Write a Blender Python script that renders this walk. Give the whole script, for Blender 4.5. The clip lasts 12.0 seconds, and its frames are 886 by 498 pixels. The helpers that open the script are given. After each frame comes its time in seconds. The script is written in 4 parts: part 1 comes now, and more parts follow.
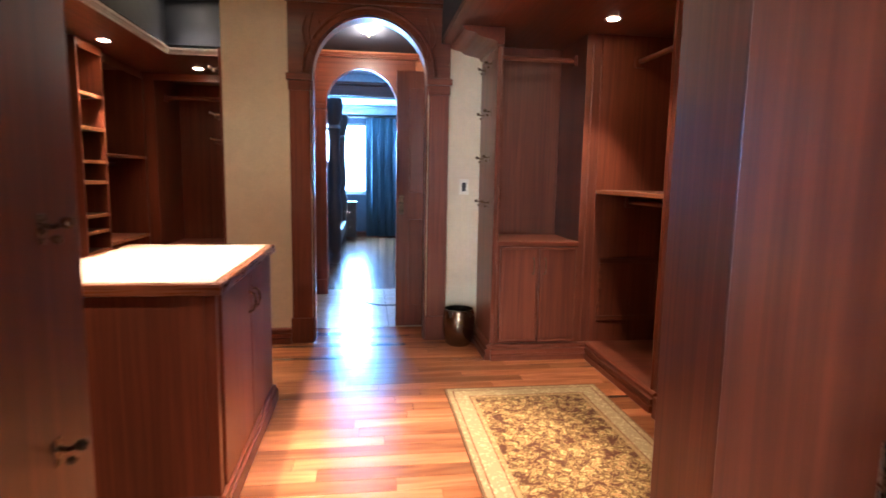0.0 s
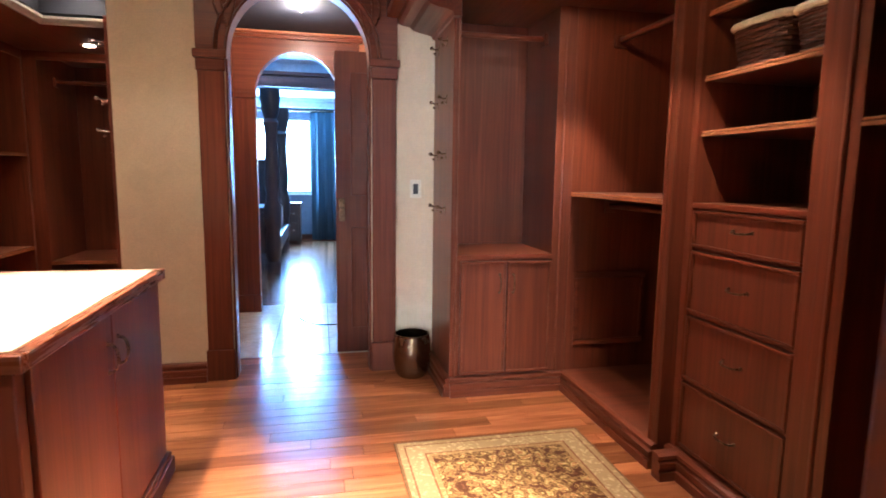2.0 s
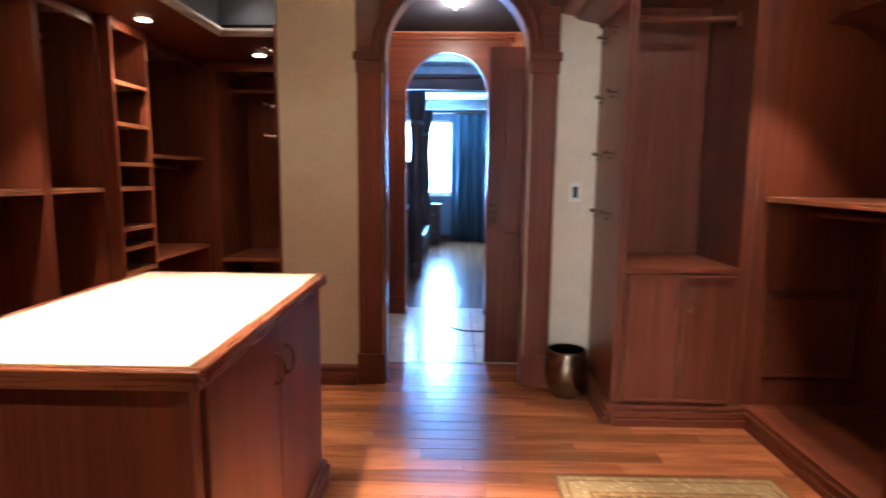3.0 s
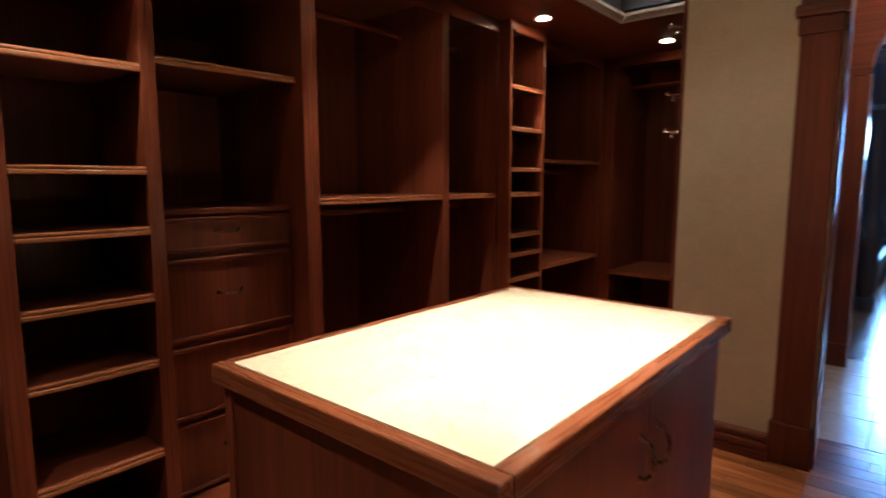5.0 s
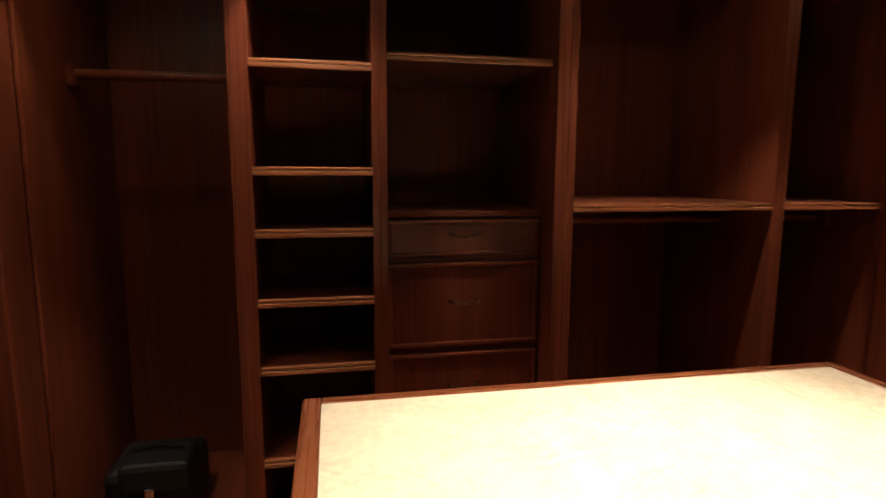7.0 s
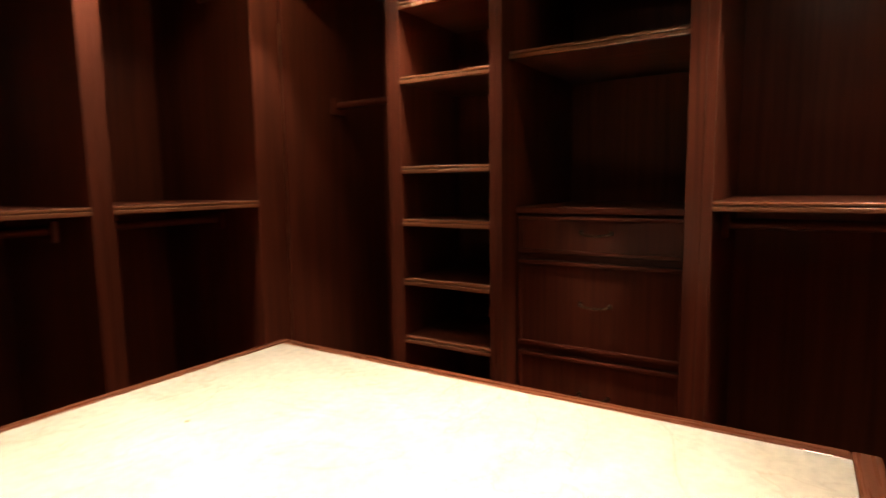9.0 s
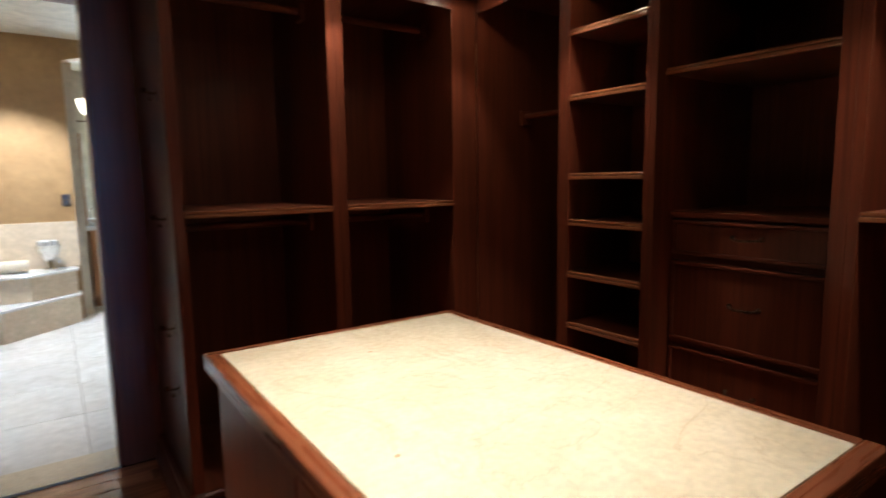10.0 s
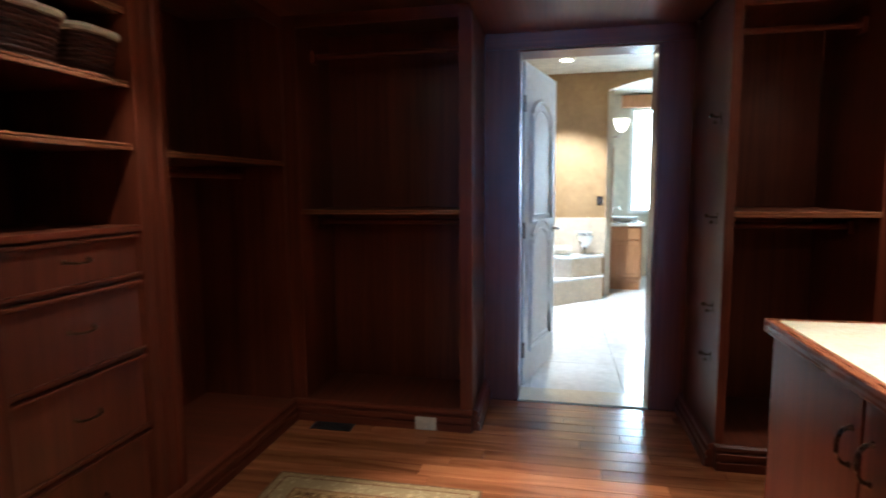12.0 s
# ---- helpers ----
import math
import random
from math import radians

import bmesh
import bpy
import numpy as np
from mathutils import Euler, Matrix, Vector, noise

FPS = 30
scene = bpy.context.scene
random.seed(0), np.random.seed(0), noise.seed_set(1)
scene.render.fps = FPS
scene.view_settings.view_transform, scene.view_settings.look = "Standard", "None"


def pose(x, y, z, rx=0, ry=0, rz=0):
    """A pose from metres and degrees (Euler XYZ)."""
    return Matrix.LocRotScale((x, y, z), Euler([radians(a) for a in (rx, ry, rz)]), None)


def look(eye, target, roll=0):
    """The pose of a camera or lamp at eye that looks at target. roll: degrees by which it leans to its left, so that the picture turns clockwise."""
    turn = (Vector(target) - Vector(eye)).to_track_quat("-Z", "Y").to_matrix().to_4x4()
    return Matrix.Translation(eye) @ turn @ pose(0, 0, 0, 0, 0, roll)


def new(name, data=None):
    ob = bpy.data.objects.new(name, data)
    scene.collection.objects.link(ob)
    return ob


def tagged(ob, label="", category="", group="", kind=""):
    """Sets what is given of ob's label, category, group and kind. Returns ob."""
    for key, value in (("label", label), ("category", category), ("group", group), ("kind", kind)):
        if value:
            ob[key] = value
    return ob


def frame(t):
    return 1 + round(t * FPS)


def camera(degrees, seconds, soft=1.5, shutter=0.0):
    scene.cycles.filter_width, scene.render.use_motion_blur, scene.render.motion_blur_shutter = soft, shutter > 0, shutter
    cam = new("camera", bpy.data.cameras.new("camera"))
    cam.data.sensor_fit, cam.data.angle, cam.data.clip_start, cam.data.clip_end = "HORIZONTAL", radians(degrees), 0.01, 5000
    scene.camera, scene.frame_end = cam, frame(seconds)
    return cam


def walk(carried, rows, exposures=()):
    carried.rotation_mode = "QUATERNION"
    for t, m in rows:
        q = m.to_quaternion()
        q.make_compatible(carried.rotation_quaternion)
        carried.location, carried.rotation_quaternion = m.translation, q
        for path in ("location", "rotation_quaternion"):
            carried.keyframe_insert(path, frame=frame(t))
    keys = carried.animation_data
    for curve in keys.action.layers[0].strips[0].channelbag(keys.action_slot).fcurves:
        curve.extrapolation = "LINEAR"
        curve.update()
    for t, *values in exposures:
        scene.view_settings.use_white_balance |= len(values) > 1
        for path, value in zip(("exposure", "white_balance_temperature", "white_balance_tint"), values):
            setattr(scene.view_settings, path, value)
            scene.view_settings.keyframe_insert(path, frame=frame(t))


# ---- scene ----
cam = camera(76.6, 12.0, soft=1.7, shutter=0.5)
PATH = [
    (0, (1.681, 1.717, 1.257), (1.948, 3.683, 1.003), 1.0),
    (0.5, (1.735, 1.925, 1.24), (2.142, 3.867, 0.99), 1.0),
    (1, (1.784, 2.061, 1.242), (2.243, 3.992, 0.995), 0.9),
    (1.5, (1.83, 2.247, 1.261), (2.291, 4.177, 1.007), 0.9),
    (2, (1.808, 2.377, 1.272), (2.234, 4.314, 1.013), 0.8),
    (2.5, (1.767, 2.476, 1.28), (2.023, 4.443, 1.022), 0.6),
    (3, (1.69, 2.619, 1.279), (1.656, 4.601, 1.017), 0.6),
    (3.5, (1.671, 2.775, 1.268), (1.237, 4.71, 1.008), 0.5),
    (5.3, (1.544, 3.221, 1.268), (0.125, 4.607, 1.009), 0.2),
    (5.5, (1.539, 3.286, 1.287), (0.031, 4.572, 1.017), 0.4),
    (6, (1.571, 3.451, 1.306), (-0.16, 4.416, 1.029), 0.4),
    (6.5, (1.521, 3.617, 1.299), (-0.35, 4.268, 1.025), 0.3),
    (7, (1.461, 3.754, 1.299), (-0.482, 4.139, 1.021), 0.3),
    (9, (1.347, 4.734, 1.249), (-0.326, 3.664, 1.013), -0.8),
    (9.5, (1.352, 4.946, 1.282), (-0.007, 3.502, 1.022), -1.1),
    (10, (1.455, 5.118, 1.295), (0.323, 3.488, 1.044), -0.9),
    (10.5, (1.554, 5.261, 1.279), (0.736, 3.45, 1.051), -0.9),
    (11, (1.665, 5.364, 1.296), (1.28, 3.415, 1.065), -1.1),
    (11.5, (1.77, 5.463, 1.301), (1.85, 3.477, 1.078), -0.8),
    (12, (1.839, 5.625, 1.299), (2.234, 3.676, 1.085), -0.4),
]
walk(cam, [(t, look(eye, target, roll)) for t, eye, target, roll in PATH],
     exposures=[(0.0, 1.45, 5950, 13), (0.5, 1.55, 5950, 13), (2.0, 1.7, 5950, 15), (2.5, 1.55, 5950, 15), (3.0, 1.2, 5950, 14), (3.5, 1.0, 5950, 12),
                (5.3, 0.4, 6200, 10), (6.5, 0.15, 6300, 10), (9.0, 0.1, 6000, 10), (10.0, -0.4, 5650, 6), (11.0, -0.3, 5400, 4), (12.0, 0.2, 5150, 2)])

# ---- world and large lights ----
world = bpy.data.worlds.new("world")
scene.world = world
world.use_nodes = True
wn = world.node_tree.nodes
sky = wn.new("ShaderNodeTexSky")
sky.sky_type, sky.sun_disc = "NISHITA", False
sky.sun_elevation, sky.sun_rotation = radians(40), radians(20)
world.node_tree.links.new(sky.outputs[0], wn["Background"].inputs[0])
wn["Background"].inputs[1].default_value = 0.1

WARM = (1.0, 0.83, 0.64)


def area_lamp(name, m, sx, sy, watts, colour):
    data = bpy.data.lights.new(name, "AREA")
    data.shape, data.size, data.size_y, data.energy, data.color = "RECTANGLE", sx, sy, watts, colour
    ob = new(name, data)
    ob.matrix_world = m
    return ob


def spot_lamp(name, eye, watts, colour, cone=95, blend=0.4, radius=0.035):
    data = bpy.data.lights.new(name, "SPOT")
    data.energy, data.color, data.spot_size, data.spot_blend, data.shadow_soft_size = watts, colour, radians(cone), blend, radius
    ob = new(name, data)
    ob.location = eye
    return ob


# daylight of the bedroom window and of the bathroom window
area_lamp("bedroom_daylight", pose(1.12, 13.43, 1.6, -90, 0, 0), 1.1, 1.4, 330, (0.15, 0.45, 1.0))
area_lamp("bathroom_daylight", look((0.3, -2.75, 1.65), (1.3, 0.6, 0.4)), 1.0, 1.4, 22, (0.66, 0.88, 1.0))


# ---- materials ----
def mat(name, base, rough=0.5, metal=0.0, second=None, scale=(6, 6, 6), detail=5.0, bump=0.0, fine=None, rand=0.0, coat=0.0, spec=0.5, band=None):
    """Two colours mixed by stretched noise, a finer noise on top, broad bands, some spread from object to object."""
    m = bpy.data.materials.new(name)
    m.use_nodes = True
    nt = m.node_tree
    N, L = nt.nodes, nt.links
    b = N["Principled BSDF"]
    b.inputs["Metallic"].default_value = metal
    b.inputs["Coat Weight"].default_value = coat
    b.inputs["Coat Roughness"].default_value = 0.15
    b.inputs["Specular IOR Level"].default_value = spec
    co = N.new("ShaderNodeTexCoord")
    mp = N.new("ShaderNodeMapping")
    mp.inputs["Scale"].default_value = scale
    info = N.new("ShaderNodeObjectInfo")
    shift = N.new("ShaderNodeVectorMath")
    shift.operation = "MULTIPLY_ADD"
    comb = N.new("ShaderNodeCombineXYZ")
    for k in range(3):
        L.new(info.outputs["Random"], comb.inputs[k])
    L.new(comb.outputs[0], shift.inputs[0])
    shift.inputs[1].default_value = (37, 53, 71)
    L.new(co.outputs["Object"], shift.inputs[2])
    L.new(shift.outputs[0], mp.inputs[0])
    n1 = N.new("ShaderNodeTexNoise")
    n1.inputs["Scale"].default_value, n1.inputs["Detail"].default_value, n1.inputs["Distortion"].default_value = 1.0, detail, 1.1
    L.new(mp.outputs[0], n1.inputs["Vector"])
    ramp = N.new("ShaderNodeValToRGB")
    ramp.color_ramp.elements[0].position, ramp.color_ramp.elements[1].position = 0.3, 0.7
    ramp.color_ramp.elements[0].color = (*(second or [c * 0.75 for c in base]), 1)
    ramp.color_ramp.elements[1].color = (*base, 1)
    L.new(n1.outputs[0], ramp.inputs[0])
    n2 = N.new("ShaderNodeTexNoise")
    n2.inputs["Scale"].default_value, n2.inputs["Detail"].default_value = fine or 6.0, 3.0
    L.new(mp.outputs[0], n2.inputs["Vector"])
    mix = N.new("ShaderNodeMix")
    mix.data_type, mix.blend_type = "RGBA", "MULTIPLY"
    mix.inputs["Factor"].default_value = 0.35
    L.new(ramp.outputs[0], mix.inputs["A"])
    L.new(n2.outputs[0], mix.inputs["B"])
    hsv = N.new("ShaderNodeHueSaturation")
    val = N.new("ShaderNodeMapRange")
    val.inputs[3].default_value, val.inputs[4].default_value = 1.25 - rand, 1.25 + rand
    L.new(info.outputs["Random"], val.inputs[0])
    if band:
        mp3 = N.new("ShaderNodeMapping")
        mp3.inputs["Scale"].default_value = band
        L.new(shift.outputs[0], mp3.inputs[0])
        n3 = N.new("ShaderNodeTexNoise")
        n3.inputs["Scale"].default_value, n3.inputs["Detail"].default_value = 1.0, 2.0
        L.new(mp3.outputs[0], n3.inputs["Vector"])
        br = N.new("ShaderNodeMapRange")
        br.inputs[1].default_value, br.inputs[2].default_value = 0.33, 0.67
        br.inputs[3].default_value, br.inputs[4].default_value = 0.80, 1.18
        L.new(n3.outputs[0], br.inputs[0])
        mul = N.new("ShaderNodeMath")
        mul.operation = "MULTIPLY"
        L.new(val.outputs[0], mul.inputs[0])
        L.new(br.outputs[0], mul.inputs[1])
        L.new(mul.outputs[0], hsv.inputs["Value"])
    else:
        L.new(val.outputs[0], hsv.inputs["Value"])
    L.new(mix.outputs["Result"], hsv.inputs["Color"])
    L.new(hsv.outputs[0], b.inputs["Base Color"])
    rr = N.new("ShaderNodeMapRange")
    rr.inputs[3].default_value, rr.inputs[4].default_value = max(rough - 0.07, 0.02), min(rough + 0.07, 1)
    L.new(n2.outputs[0], rr.inputs[0])
    L.new(rr.outputs[0], b.inputs["Roughness"])
    if bump:
        bp = N.new("ShaderNodeBump")
        bp.inputs["Strength"].default_value, bp.inputs["Distance"].default_value = bump, 0.004
        L.new(n2.outputs[0], bp.inputs["Height"])
        L.new(bp.outputs[0], b.inputs["Normal"])
    return m


def glow(name, colour, strength):
    m = bpy.data.materials.new(name)
    m.use_nodes = True
    b = m.node_tree.nodes["Principled BSDF"]
    b.inputs["Base Color"].default_value = (0.8, 0.8, 0.8, 1)
    b.inputs["Emission Color"].default_value = (*colour, 1)
    b.inputs["Emission Strength"].default_value = strength
    return m


CH_A, CH_B = (0.175, 0.0430, 0.0190), (0.106, 0.0255, 0.0115)
WOOD = mat("cherry_upright", CH_A, 0.36, second=CH_B, scale=(38, 38, 0.9), fine=5, bump=0.02, rand=0.07, coat=0.05, spec=0.35, band=(5, 5, 0.35))
WOOD_H = mat("cherry_lengthwise", CH_A, 0.36, second=CH_B, scale=(0.9, 38, 38), fine=5, bump=0.02, rand=0.07, coat=0.05, spec=0.35, band=(0.35, 5, 5))
WOOD_Y = mat("cherry_crosswise", CH_A, 0.36, second=CH_B, scale=(38, 0.9, 38), fine=5, bump=0.02, rand=0.07, coat=0.05, spec=0.35, band=(5, 0.35, 5))
# paler than the cherry: lamplight on the shelf edges is put into the colour
NOSING_LIT = mat("lacquered_nosing_lit", (0.30, 0.115, 0.050), 0.24, second=(0.265, 0.10, 0.043), scale=(0.9, 30, 30), fine=5, rand=0.05, coat=0.5, spec=0.5)
RIM = mat("cherry_rim_lengthwise", (0.23, 0.068, 0.026), 0.28, second=(0.15, 0.041, 0.016), scale=(1.2, 34, 34), fine=4, coat=0.2)
RIM_Y = mat("cherry_rim_crosswise", (0.23, 0.068, 0.026), 0.28, second=(0.15, 0.041, 0.016), scale=(34, 1.2, 34), fine=4, coat=0.2)
BOARD = mat("cherry_floor", (0.43, 0.150, 0.054), 0.2, second=(0.22, 0.064, 0.023), scale=(1.6, 16, 16), fine=5, bump=0.03, rand=0.42, coat=0.3)
GAP = mat("floor_underlay", (0.05, 0.025, 0.015), 0.8)
WALLPAPER = mat("beige_grasscloth", (0.66, 0.56, 0.40), 0.75, second=(0.61, 0.515, 0.365), scale=(7, 7, 7), fine=30, bump=0.1)
STONE = mat("cream_marble", (0.78, 0.69, 0.53), 0.18, second=(0.70, 0.60, 0.43), scale=(7, 7, 7), detail=10, fine=9, coat=0.3)


def add_veins(m, colour, scale, width):
    """Thin wandering veins and a few specks over a stone's colour."""
    nt = m.node_tree
    N, L = nt.nodes, nt.links
    b = N["Principled BSDF"]
    before = b.inputs["Base Color"].links[0].from_socket
    co = N.new("ShaderNodeTexCoord")
    n = N.new("ShaderNodeTexNoise")
    n.inputs["Scale"].default_value, n.inputs["Detail"].default_value, n.inputs["Distortion"].default_value = scale, 7.0, 1.6
    L.new(co.outputs["Object"], n.inputs["Vector"])
    r = N.new("ShaderNodeValToRGB")
    r.color_ramp.elements[0].position, r.color_ramp.elements[0].color = 0.5 - width, (0, 0, 0, 1)
    r.color_ramp.elements[1].position, r.color_ramp.elements[1].color = 0.5, (0.28, 0.28, 0.28, 1)
    r.color_ramp.elements.new(0.5 + width).color = (0, 0, 0, 1)
    L.new(n.outputs[0], r.inputs[0])
    v = N.new("ShaderNodeTexVoronoi")
    v.inputs["Scale"].default_value = 7.0
    L.new(co.outputs["Object"], v.inputs["Vector"])
    speck = N.new("ShaderNodeMath")
    speck.operation, speck.inputs[1].default_value = "LESS_THAN", 0.035
    L.new(v.outputs["Distance"], speck.inputs[0])
    top = N.new("ShaderNodeMath")
    top.operation = "MAXIMUM"
    L.new(r.outputs[0], top.inputs[0])
    L.new(speck.outputs[0], top.inputs[1])
    mx = N.new("ShaderNodeMix")
    mx.data_type = "RGBA"
    L.new(top.outputs[0], mx.inputs["Factor"])
    L.new(before, mx.inputs["A"])
    mx.inputs["B"].default_value = (*colour, 1)
    L.new(mx.outputs["Result"], b.inputs["Base Color"])


add_veins(STONE, (0.50, 0.36, 0.20), 2.2, 0.008)
NAVY = mat("dark_tray_paint", (0.016, 0.019, 0.032), 0.7, second=(0.012, 0.015, 0.026), scale=(3, 3, 3))
# the pale tone paints the reflection seen along the tray's crown
CROWN_LIT = mat("satin_crown_lit", (0.36, 0.36, 0.35), 0.3, second=(0.33, 0.33, 0.32))
BRONZE = mat("oiled_bronze", (0.24, 0.155, 0.10), 0.28, metal=1.0, second=(0.06, 0.04, 0.03), scale=(40, 40, 40))
CHROME = mat("bright_nickel", (0.75, 0.73, 0.70), 0.18, metal=1.0, scale=(40, 40, 40))
BIN = mat("bin_brass_steel", (0.20, 0.14, 0.09), 0.26, metal=1.0, second=(0.185, 0.13, 0.084), scale=(3, 3, 1), fine=2)
WICKER = mat("brown_wicker", (0.105, 0.030, 0.016), 0.45, second=(0.042, 0.012, 0.007), scale=(60, 60, 60), bump=0.3, rand=0.2)
LINEN = mat("cream_linen", (0.72, 0.64, 0.50), 0.9, scale=(40, 40, 40), bump=0.2)
BLACK = mat("black_leather", (0.010, 0.009, 0.009), 0.5, scale=(60, 60, 60), bump=0.25, spec=0.3)
PLASTIC = mat("ivory_plastic", (0.78, 0.74, 0.62), 0.35, scale=(20, 20, 20))
DARKPL = mat("dark_plastic", (0.03, 0.03, 0.035), 0.3, scale=(20, 20, 20))
TERRA = mat("terracotta_plaster", (0.50, 0.20, 0.10), 0.7, second=(0.42, 0.16, 0.08), scale=(3, 3, 3), bump=0.08)
TILE = mat("cream_floor_tile", (0.70, 0.62, 0.50), 0.2, second=(0.60, 0.50, 0.38), scale=(5, 5, 5), rand=0.12)
GROUT = mat("grey_grout", (0.22, 0.19, 0.16), 0.85, scale=(30, 30, 30))
MARBLE = mat("white_marble_floor", (0.80, 0.79, 0.77), 0.10, second=(0.69, 0.66, 0.62), scale=(3, 3, 3), detail=9, rand=0.06)
BATHWALL = mat("ochre_plaster", (0.36, 0.22, 0.095), 0.65, second=(0.29, 0.17, 0.07), scale=(3, 3, 3), bump=0.1)
BATHCEIL = mat("bath_ceiling_paint", (0.66, 0.60, 0.48), 0.7, scale=(3, 3, 3))
BATHTILE = mat("beige_travertine", (0.68, 0.56, 0.40), 0.25, second=(0.58, 0.46, 0.31), scale=(5, 5, 5), detail=8, rand=0.08)
WHITEDOOR = mat("cream_door_paint", (0.80, 0.79, 0.76), 0.5, second=(0.76, 0.75, 0.72), scale=(4, 4, 4))
OAK = mat("honey_oak", (0.42, 0.20, 0.08), 0.4, second=(0.30, 0.13, 0.05), scale=(14, 14, 1.2), rand=0.1)
BEDWALL = mat("slate_blue_paint", (0.16, 0.18, 0.21), 0.7, second=(0.14, 0.16, 0.19), scale=(3, 3, 3))
BEDCEIL = mat("bedroom_ceiling_paint", (0.72, 0.72, 0.72), 0.7, scale=(3, 3, 3))
VELVET = mat("teal_velvet", (0.05, 0.09, 0.11), 0.6, second=(0.03, 0.055, 0.07), scale=(20, 20, 1))
EBONY = mat("dark_carved_wood", (0.06, 0.03, 0.02), 0.35, second=(0.03, 0.015, 0.01), scale=(14, 14, 1.5))
WHITE = mat("white_cotton", (0.8, 0.79, 0.77), 0.9, scale=(9, 9, 9), bump=0.1)
BULB = glow("lamp_lens", (1.0, 0.80, 0.52), 60.0)
DOME = glow("dome_glass", (1.0, 0.86, 0.66), 4.0)
SCONCE = glow("sconce_glass", (1.0, 0.84, 0.6), 7.0)
DAY = glow("bright_sky_backdrop", (0.36, 0.66, 1.0), 50.0)
DAYW = glow("bright_garden_backdrop", (0.80, 0.91, 1.0), 28.0)
GLASS = bpy.data.materials.new("window_glass")
GLASS.use_nodes = True
g_b = GLASS.node_tree.nodes["Principled BSDF"]
g_b.inputs["Transmission Weight"].default_value, g_b.inputs["Roughness"].default_value, g_b.inputs["IOR"].default_value = 1.0, 0.0, 1.45
MIRROR = bpy.data.materials.new("mirror_silver")
MIRROR.use_nodes = True
m_b = MIRROR.node_tree.nodes["Principled BSDF"]
m_b.inputs["Metallic"].default_value, m_b.inputs["Roughness"].default_value, m_b.inputs["Base Color"].default_value = 1.0, 0.02, (0.85, 0.87, 0.88, 1)


def rug_material():
    m = bpy.data.materials.new("rug_wool")
    m.use_nodes = True
    nt = m.node_tree
    N, L = nt.nodes, nt.links
    b = N["Principled BSDF"]
    b.inputs["Roughness"].default_value = 0.95
    b.inputs["Specular IOR Level"].default_value = 0.15
    co = N.new("ShaderNodeTexCoord")
    sep = N.new("ShaderNodeSeparateXYZ")
    L.new(co.outputs["Object"], sep.inputs[0])

    def math(op, a, c=None):
        n = N.new("ShaderNodeMath")
        n.operation = op
        for k, v in enumerate((a, c)):
            if v is None:
                continue
            if isinstance(v, (int, float)):
                n.inputs[k].default_value = v
            else:
                L.new(v, n.inputs[k])
        return n.outputs[0]

    ex = math("SUBTRACT", RUG_W / 2, math("ABSOLUTE", sep.outputs[0]))
    ey = math("SUBTRACT", RUG_L / 2, math("ABSOLUTE", sep.outputs[1]))
    edge = math("MINIMUM", ex, ey)
    bands = N.new("ShaderNodeValToRGB")
    cr = bands.color_ramp
    cr.interpolation = "CONSTANT"
    L.new(math("MULTIPLY", edge, 4.0), bands.inputs[0])
    stops = [(0.0, (0.26, 0.13, 0.055)), (0.05, (0.50, 0.34, 0.17)), (0.16, (0.30, 0.13, 0.06)), (0.19, (0.55, 0.39, 0.20)),
             (0.50, (0.32, 0.13, 0.06)), (0.53, (0.52, 0.32, 0.14)), (0.62, (0.16, 0.065, 0.03))]
    cr.elements[0].position, cr.elements[0].color = 0.0, (*stops[0][1], 1)
    cr.elements[1].position, cr.elements[1].color = stops[1][0], (*stops[1][1], 1)
    for p, c in stops[2:]:
        cr.elements.new(p).color = (*c, 1)
    vor = N.new("ShaderNodeTexVoronoi")
    vor.inputs["Scale"].default_value = 21.0
    warp = N.new("ShaderNodeTexNoise")
    warp.inputs["Scale"].default_value, warp.inputs["Detail"].default_value = 14.0, 3.0
    L.new(co.outputs["Object"], warp.inputs["Vector"])
    wmix = N.new("ShaderNodeMix")
    wmix.data_type = "RGBA"
    wmix.inputs["Factor"].default_value = 0.12
    L.new(co.outputs["Object"], wmix.inputs["A"])
    L.new(warp.outputs["Color"], wmix.inputs["B"])
    L.new(wmix.outputs["Result"], vor.inputs["Vector"])
    petals = N.new("ShaderNodeValToRGB")
    pr = petals.color_ramp
    pr.interpolation = "LINEAR"
    pr.elements[0].position, pr.elements[0].color = 0.0, (0.72, 0.50, 0.18, 1)
    pr.elements[1].position, pr.elements[1].color = 0.22, (0.42, 0.16, 0.07, 1)
    for p, c in ((0.32, (0.74, 0.52, 0.22)), (0.39, (0.36, 0.22, 0.07)), (0.48, (0.13, 0.045, 0.02)), (0.60, (0.50, 0.30, 0.11)), (0.68, (0.15, 0.055, 0.025))):
        pr.elements.new(p).color = (*c, 1)
    L.new(vor.outputs["Distance"], petals.inputs[0])
    ring = N.new("ShaderNodeTexVoronoi")
    ring.inputs["Scale"].default_value, ring.feature = 42.0, "F1"
    L.new(wmix.outputs["Result"], ring.inputs["Vector"])
    small = N.new("ShaderNodeValToRGB")
    small.color_ramp.elements[0].position, small.color_ramp.elements[0].color = 0.18, (1, 1, 1, 1)
    small.color_ramp.elements[1].position, small.color_ramp.elements[1].color = 0.42, (0.42, 0.36, 0.30, 1)
    L.new(ring.outputs["Distance"], small.inputs[0])
    inner = math("GREATER_THAN", edge, 0.157)
    field = N.new("ShaderNodeMix")
    field.data_type = "RGBA"
    L.new(inner, field.inputs["Factor"])
    L.new(bands.outputs[0], field.inputs["A"])
